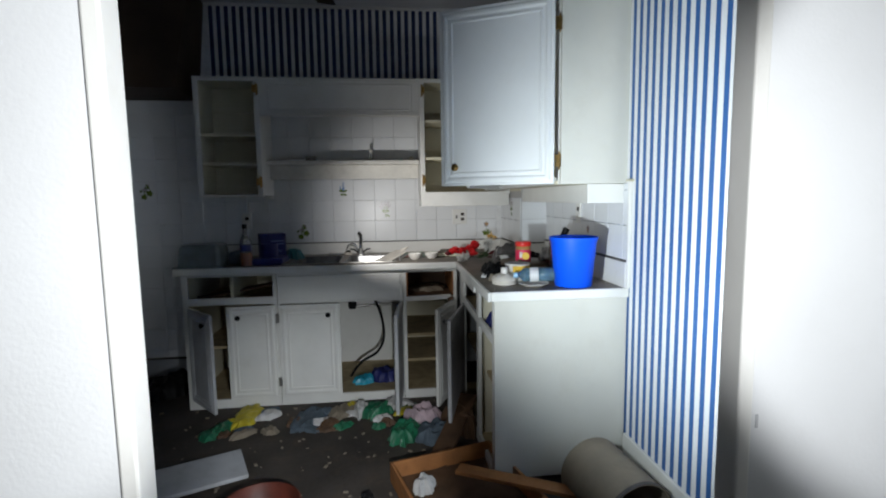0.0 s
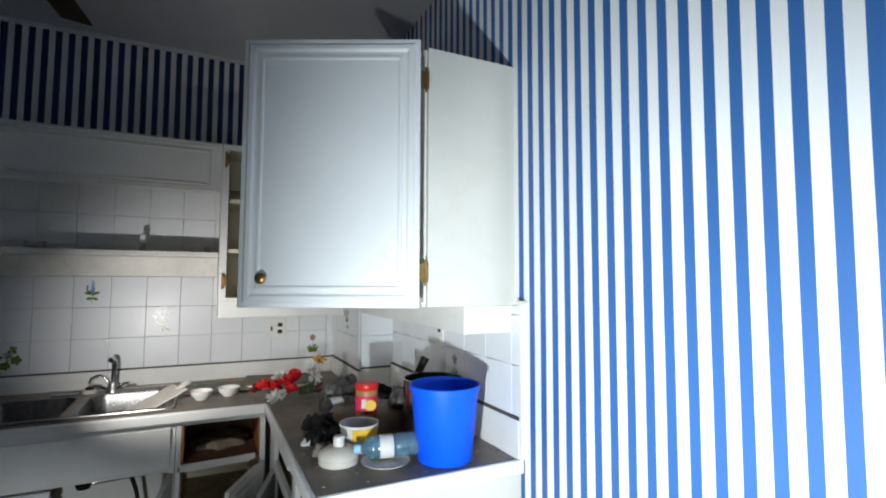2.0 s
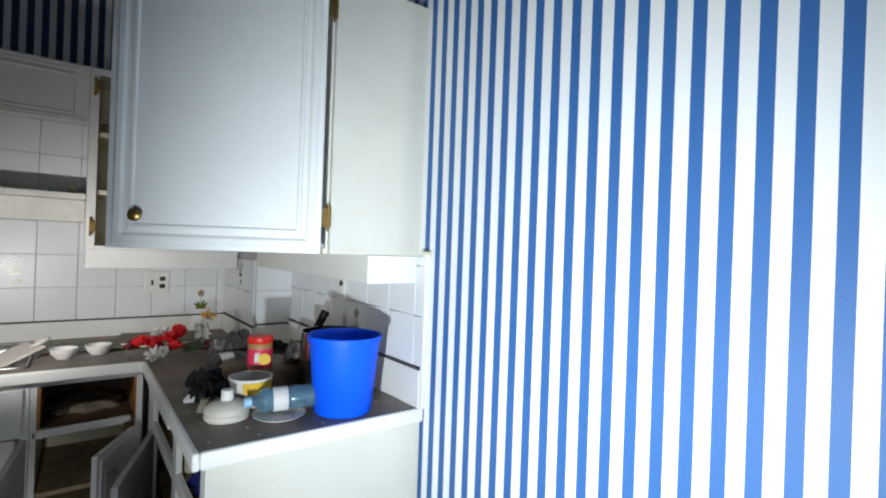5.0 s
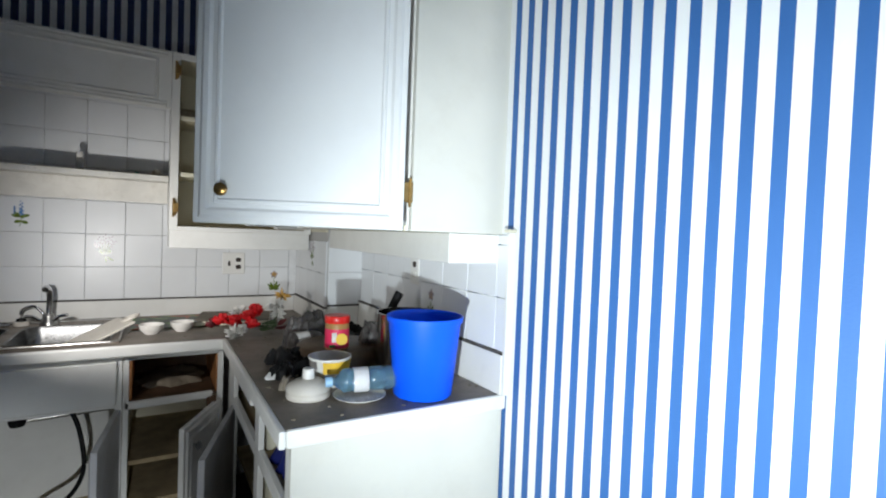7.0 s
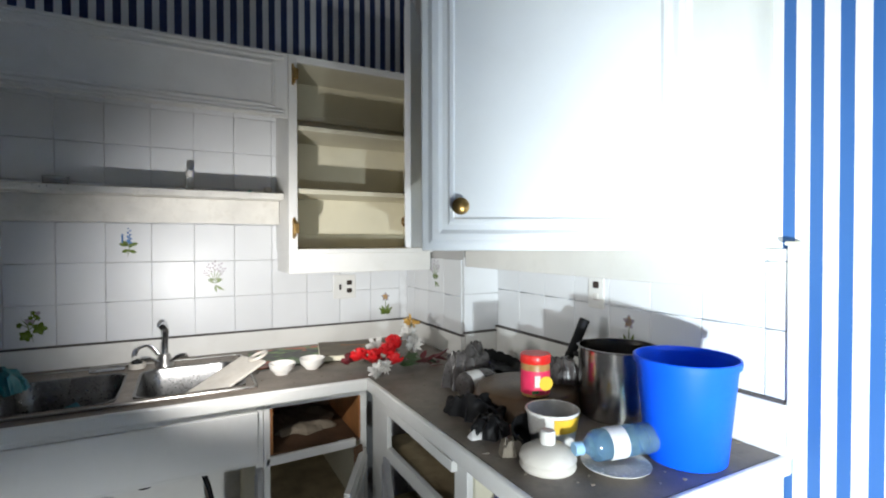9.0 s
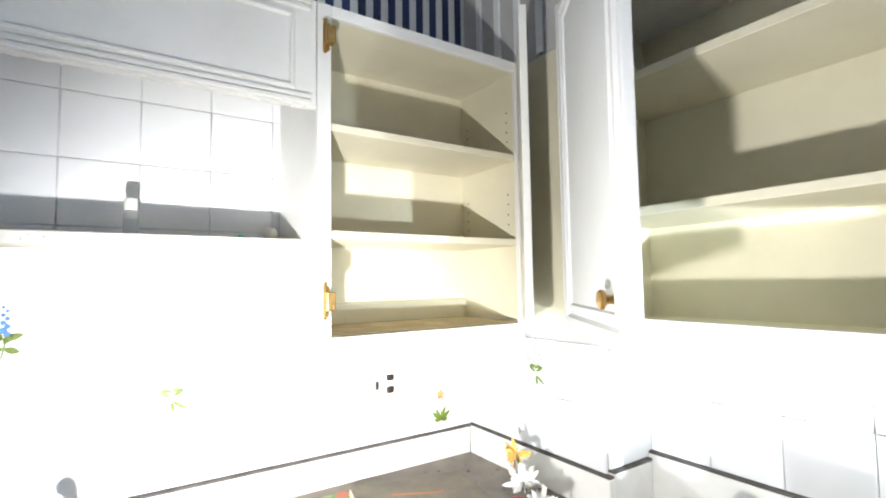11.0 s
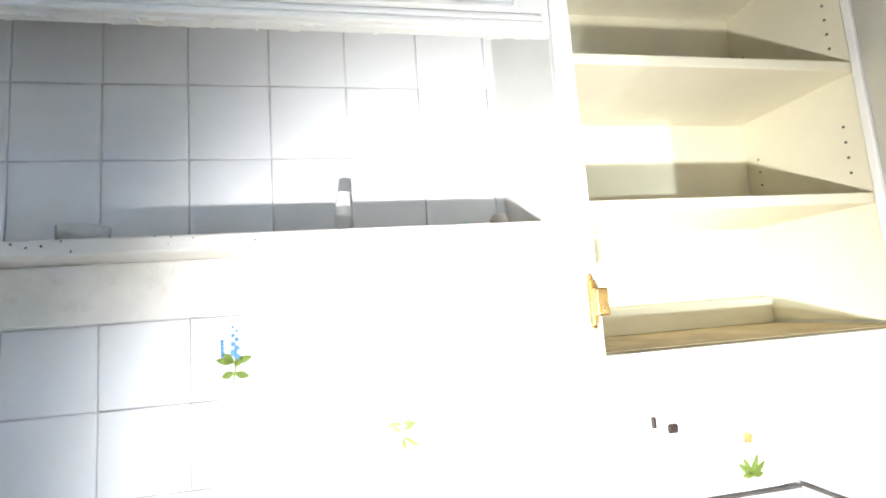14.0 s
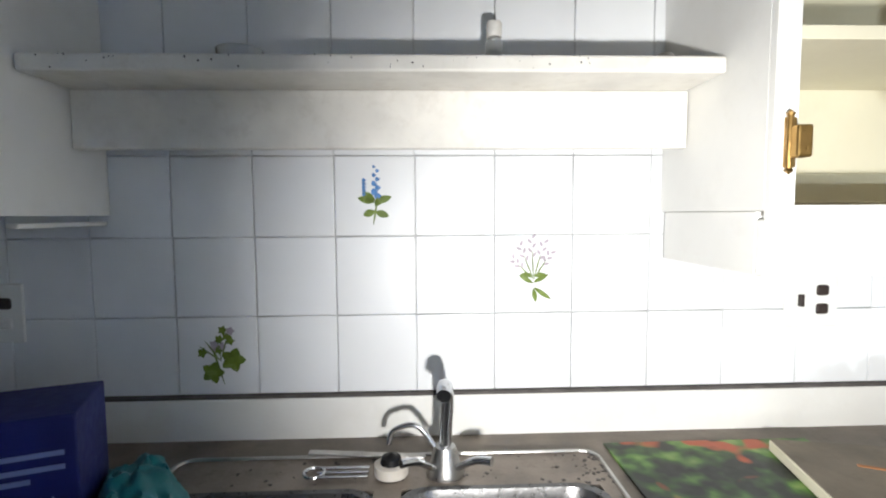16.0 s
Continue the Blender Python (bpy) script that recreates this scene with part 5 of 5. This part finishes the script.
for n_, x, y, sx, sy, h, q, lab, cat, s in (
        ("yellow_bag", -0.82, 3.3, 0.36, 0.16, 0.03, YELLOWBAG, "flattened yellow plastic bag on the floor", "bag", 51),
        ("paper_scrap", -0.68, 3.3, 0.14, 0.11, 0.03, PAPER, "crumpled white paper on the floor", "paper", 52),
        ("newspaper", -0.42, 3.22, 0.32, 0.18, 0.04, SLATE, "crumpled dark magazine on the floor", "magazine", 53),
        ("paper_scrap", -0.34, 3.16, 0.14, 0.07, 0.025, PAPER, "torn white paper on the floor", "paper", 54),
        ("cardboard_scrap", -0.22, 3.3, 0.2, 0.16, 0.03, TAN, "flattened brown cardboard on the floor", "cardboard", 55),
        ("paper_scrap", -0.1, 3.3, 0.1, 0.22, 0.05, PAPER, "crumpled white wrapper on the floor", "wrapper", 56),
        ("green_wrapper", 0.0, 3.26, 0.2, 0.17, 0.06, GREENBAG, "crumpled green wrapper on the floor", "wrapper", 57),
        ("paper_scrap", 0.1, 3.36, 0.22, 0.1, 0.05, PAPER, "crumpled grey-white paper on the floor", "paper", 58),
        ("pink_cloth", 0.29, 3.1, 0.22, 0.24, 0.1, PINKCLOTH, "pale pink cloth heap on the floor", "cloth", 59),
        ("green_bag", 0.17, 2.93, 0.26, 0.16, 0.08, GREENBAG, "green plastic bag on the floor", "bag", 60),
        ("dark_cloth", 0.34, 2.9, 0.22, 0.2, 0.09, SLATE, "slate blue cloth heap on the floor", "cloth", 61),
        ("dark_rubbish", -1.5, 3.8, 0.34, 0.3, 0.13, BLACK, "dark rubbish heap by the wall", "rubbish", 62),
        ("dark_rubbish", -1.75, 3.3, 0.5, 0.4, 0.07, WOODDARK, "dark rubbish heap by the wall", "rubbish", 63),
        ("brown_rags", 0.5, 2.98, 0.14, 0.3, 0.14, WOODDARK, "brown rags under the open door", "rags", 64),
        ("white_rag", 0.24, 2.36, 0.12, 0.1, 0.06, PAPER, "crumpled white tissue in the drawer", "tissue", 65),
        ("black_scrap", -0.02, 2.33, 0.07, 0.07, 0.04, BLACK, "black scrap on the floor", "scrap", 66)):
    z = FZ + (0.03 if n_ == "white_rag" else 0)
    solid(n_, crumple((x, y, z), sx, sy, h, s, s * 37 % 90, rough=1.4), q, lab, cat, smooth=True)
rnd = random.Random(21)
LITTER = ((PAPER, "small torn white paper on the floor", "paper"), (TAN, "small brown cardboard scrap on the floor", "cardboard"), (SLATE, "dark glossy magazine scrap on the floor", "magazine"),
          (GREENBAG, "small green wrapper on the floor", "wrapper"), (WOODDARK, "dark brown rag on the floor", "rag"), (YELLOWBAG, "small yellow wrapper on the floor", "wrapper"))
for k in range(26):
    q, lab, cat = LITTER[(k * 5 + k // 6) % 6]
    x, y = rnd.uniform(-1.0, 0.22), rnd.uniform(3.05, 3.4)
    solid("litter_" + cat, crumple((x, y, FZ), rnd.uniform(0.07, 0.17), rnd.uniform(0.05, 0.12), rnd.uniform(0.012, 0.03), 80 + k, rnd.uniform(0, 180), n=14, rough=1.3), q, lab, cat, group="litter on the floor", smooth=True)
dr = thing("pulled_out_drawer", (0.4, 2.35, FZ), "orange wooden drawer lying on the floor", "drawer")
m = pose(0.42, 2.3, FZ, 0, 0, 16)
part("bottom", box(-0.26, 0.26, -0.26, 0.26, 0.01, 0.02, m=m), WOODDARK, dr)
for a in ((-0.27, -0.255, -0.27, 0.27), (0.255, 0.27, -0.27, 0.27), (-0.255, 0.255, 0.255, 0.27), (-0.255, 0.255, -0.27, -0.255)):
    part("side", box(*a, 0, 0.1, 0.002, m=m), WOOD, dr, "orange wood side")
solid("loose_plank", box(-0.055, 0.055, -0.33, 0.33, 0, 0.018, 0.003, m=pose(0.44, 2.83, FZ + 0.07, 12, 0, -25)), WOODDARK, "brown plank leaning on the rubbish", "plank")
solid("loose_plank", box(-0.04, 0.04, -0.36, 0.36, 0, 0.018, 0.003, m=pose(0.72, 2.2, FZ + 0.101, 0, 3, 62)), WOOD, "orange plank lying on the drawer", "plank")
cb = thing("cardboard_drum", (1.0, 2.12, FZ), "tan cardboard drum lying on its side", "drum")
cm = pose(0.985, 2.23, FZ + 0.15, 94, 0, 10)
part("shell", lathe([(0, 0.0), (0.143, 0.0), (0.15, 0.004), (0.15, 0.34), (0.144, 0.34), (0.143, 0.02), (0, 0.018)], (0, 0, 0), 44, cm), TAN, cb, "", True)
part("rim", lathe([(0.1505, 0.325), (0.153, 0.327), (0.153, 0.34), (0.1505, 0.342)], (0, 0, 0), 44, cm), DARKLINE, cb, "dark rim")
solid("white_tray", box(-0.2, 0.2, -0.13, 0.13, 0, 0.022, 0.006, m=pose(-0.84, 2.62, FZ + 0.02, 3, 0, 24)), GREYDOOR, "white drawer front lying on the floor", "board")
solid("red_basin", lathe([(0, 0.004), (0.13, 0.0), (0.16, 0.05), (0.172, 0.1), (0.165, 0.1), (0.15, 0.05), (0.12, 0.01), (0, 0.012)], (-0.46, 2.22, FZ), 40), RUST, "rusty red enamel basin on the floor", "basin", smooth=True)
b = bmesh.new()
rnd = random.Random(9)
for k in range(380):
    x, y = rnd.uniform(-2.1, 0.55), rnd.uniform(1.3, 3.45)
    s = rnd.uniform(0.003, 0.012)
    join(b, box(-s, s, -s * 0.6, s * 0.6, 0, s * 0.5, 0, m=pose(x, y, FZ, 0, 0, rnd.uniform(0, 180))))
solid("floor_debris", b, TAN, "scattered crumbs of plaster and dirt", "debris", "stuff")

# ---------- wall tiles ----------
TS = 0.1635


def tile_mesh(w, h, name="tile"):
    bm = box(-w / 2 + 0.0008, w / 2 - 0.0008, 0, 0.008, -h / 2 + 0.0008, h / 2 - 0.0008)
    front = [e for e in bm.edges if all(abs(v.co.y) < 1e-6 for v in e.verts)]
    bmesh.ops.bevel(bm, geom=front, offset=0.0026, segments=3, affect="EDGES", profile=0.5)
    for f in bm.faces:
        f.normal_update()
        if 0.05 < -f.normal.y < 0.98:
            f.material_index, f.smooth = 1, True
    me = bpy.data.meshes.new(name)
    bm.to_mesh(me)
    bm.free()
    me.materials.append(TILE)
    me.materials.append(GLAZE)
    return me


MESHES = {}


def tile(parent, x, y, z, turn, w=TS, h=TS):
    key = (round(w, 4), round(h, 4))
    if key not in MESHES:
        MESHES[key] = tile_mesh(w, h)
    ob = new("tile", MESHES[key])
    ob.parent = parent
    j = random.Random(int(x * 977 + y * 3571 + z * 7919))
    ob.matrix_basis = Matrix.Translation(-BASE[parent]) @ pose(x, y, z, j.uniform(-0.25, 0.25), 0, turn + j.uniform(-0.25, 0.25))
    BASE[ob] = Vector((0, 0, 0))
    return ob


def print_on(ob, kind, seed=0):
    """A flower printed on a tile, drawn in the tile's own plane."""
    def put(outline, mat):
        p = part("flower_print", blob(outline, 0.0005, pose(0, -0.0004, 0)), mat)
        p.parent = ob
    if kind == "blue":
        put(leaf_outline(-0.004, -0.06, 0.055, 0.004, 1.4), PRINTGREEN)
        for k in range(8):
            put(round_outline(0.002 + 0.0035 * (-1) ** k, -0.0 + k * 0.0085, 0.0075 - k * 0.0006, 7, 3, 0.2), PRINTBLUE)
        for k in range(5):
            put(round_outline(-0.022, 0.004 + k * 0.007, 0.0045, 7, 3, 0.2), PRINTBLUE)
        for a, ln, z in ((0.3, 0.036, -0.012), (2.9, 0.036, -0.012), (-0.3, 0.03, -0.032), (2.5, 0.03, -0.01), (0.9, 0.025, -0.02), (3.5, 0.026, -0.03)):
            put(leaf_outline(0, z, ln, 0.015, a), PRINTGREEN)
    elif kind == "green":
        put(leaf_outline(0.012, -0.062, 0.1, 0.004, 1.85), PRINTGREEN)
        put(round_outline(0.03, -0.008, 0.022, 20, 5, 0.22), PRINTGREEN)
        put(round_outline(-0.012, -0.034, 0.02, 20, 5, 0.22), PRINTGREEN)
        r = random.Random(2)
        for k in range(11):
            x, z = r.uniform(-0.035, 0.028), r.uniform(0.005, 0.055)
            put(round_outline(x, z, 0.0085, 10, 5, 0.25), PRINTGREEN if k % 3 else PRINTPALE)
        for a in (1.3, 1.7, 2.2, 2.5):
            put(leaf_outline(0.005, -0.01, 0.055, 0.003, a), PRINTGREEN)
    elif kind == "white":
        for a, ln in ((1.0, 0.066), (1.3, 0.08), (1.62, 0.086), (1.95, 0.076), (2.35, 0.06)):
            put(leaf_outline(0, -0.012, ln * 0.75, 0.003, a), PRINTGREEN)
            for k in range(5):
                d = ln * (0.55 + 0.11 * k)
                put(leaf_outline(d * math.cos(a), -0.012 + d * math.sin(a), 0.014, 0.006, a + (0.7 if k % 2 else -0.7)), PRINTPALE)
        for a, ln, z in ((0.5, 0.036, -0.018), (2.6, 0.036, -0.02), (-0.6, 0.045, -0.028), (0.15, 0.026, -0.004), (3.0, 0.028, -0.004), (-1.4, 0.03, -0.03)):
            put(leaf_outline(0, z, ln, 0.01, a), PRINTGREEN)
    else:
        put(round_outline(0, 0.038, 0.014, 15, 5, 0.2), PRINTYELLOW)
        for k in range(5):
            put(leaf_outline(0, 0.038, 0.024, 0.014, k * 1.257 + 0.3), PRINTPALE)
        put(leaf_outline(0, -0.05, 0.08, 0.004, 1.55), PRINTGREEN)
        for a, ln in ((0.7, 0.05), (2.4, 0.05), (1.2, 0.055), (2.0, 0.05), (0.2, 0.03), (2.95, 0.03)):
            put(leaf_outline(0, -0.05, ln, 0.014, a), PRINTGREEN)


for col in range(-12, 9):
    x = -0.33 + TS / 2 + TS * (col - 0)
    for row in range(-7, 7):
        z = SPB + TS / 2 + TS * row
        if x > CHX or x < -2.16 or (row < 0 and x > -1.2) or z - TS / 2 < FZ:
            continue
        w = TS
        if x + TS / 2 > CHX:
            w = CHX - (x - TS / 2)
        if (x > 0.42 and row > 2) or (-1.16 < x < -0.84 and row > 2) or w < 0.02:
            continue
        ob = tile(wall_back, x - (TS - w) / 2, TF, z, 0, w)
        if (col, row) == (0, 2):
            print_on(ob, "blue")
        elif (col, row) == (2, 1):
            print_on(ob, "white")
        elif (col, row) == (-2, 0):
            print_on(ob, "green")
        elif (col, row) == (-9, 2):
            print_on(ob, "green")
        elif (col, row) == (7, 0):
            print_on(ob, "yellow")
for row in range(3):
    for col in range(4):
        y = CHY + TS / 2 + TS * col
        w = TS if y + TS / 2 < YB - 0.01 else YB - 0.01 - (y - TS / 2)
        if w > 0.02 and (row < 2 or True):
            ob = tile(chase, CHX - 0.009, y - (TS - w) / 2, SPB + 0.006 + TS / 2 + TS * row, -90, w, TS if row < 2 else 0.05) if row < 2 else None
            if ob and row == 1 and col == 1:
                print_on(ob, "white")
    if row < 2:
        tile(chase, (CHX + XR) / 2, CHY - 0.009, SPB + 0.017 + TS / 2 + TS * row, 0, XR - CHX - 0.004)
for row in range(3):
    for col in range(8):
        y = CHY - 0.01 - TS / 2 - TS * col
        w = TS if y - TS / 2 > 2.362 else y + TS / 2 - 2.362
        if w < 0.02:
            continue
        h = TS if row < 2 else 1.385 - SPR - 0.007 - 2 * TS
        ob = tile(wall_right, XR - 0.009, y + (TS - w) / 2, SPR + 0.007 + TS * row + h / 2, -90, w, h)
        if row == 0 and col == 4:
            print_on(ob, "yellow")
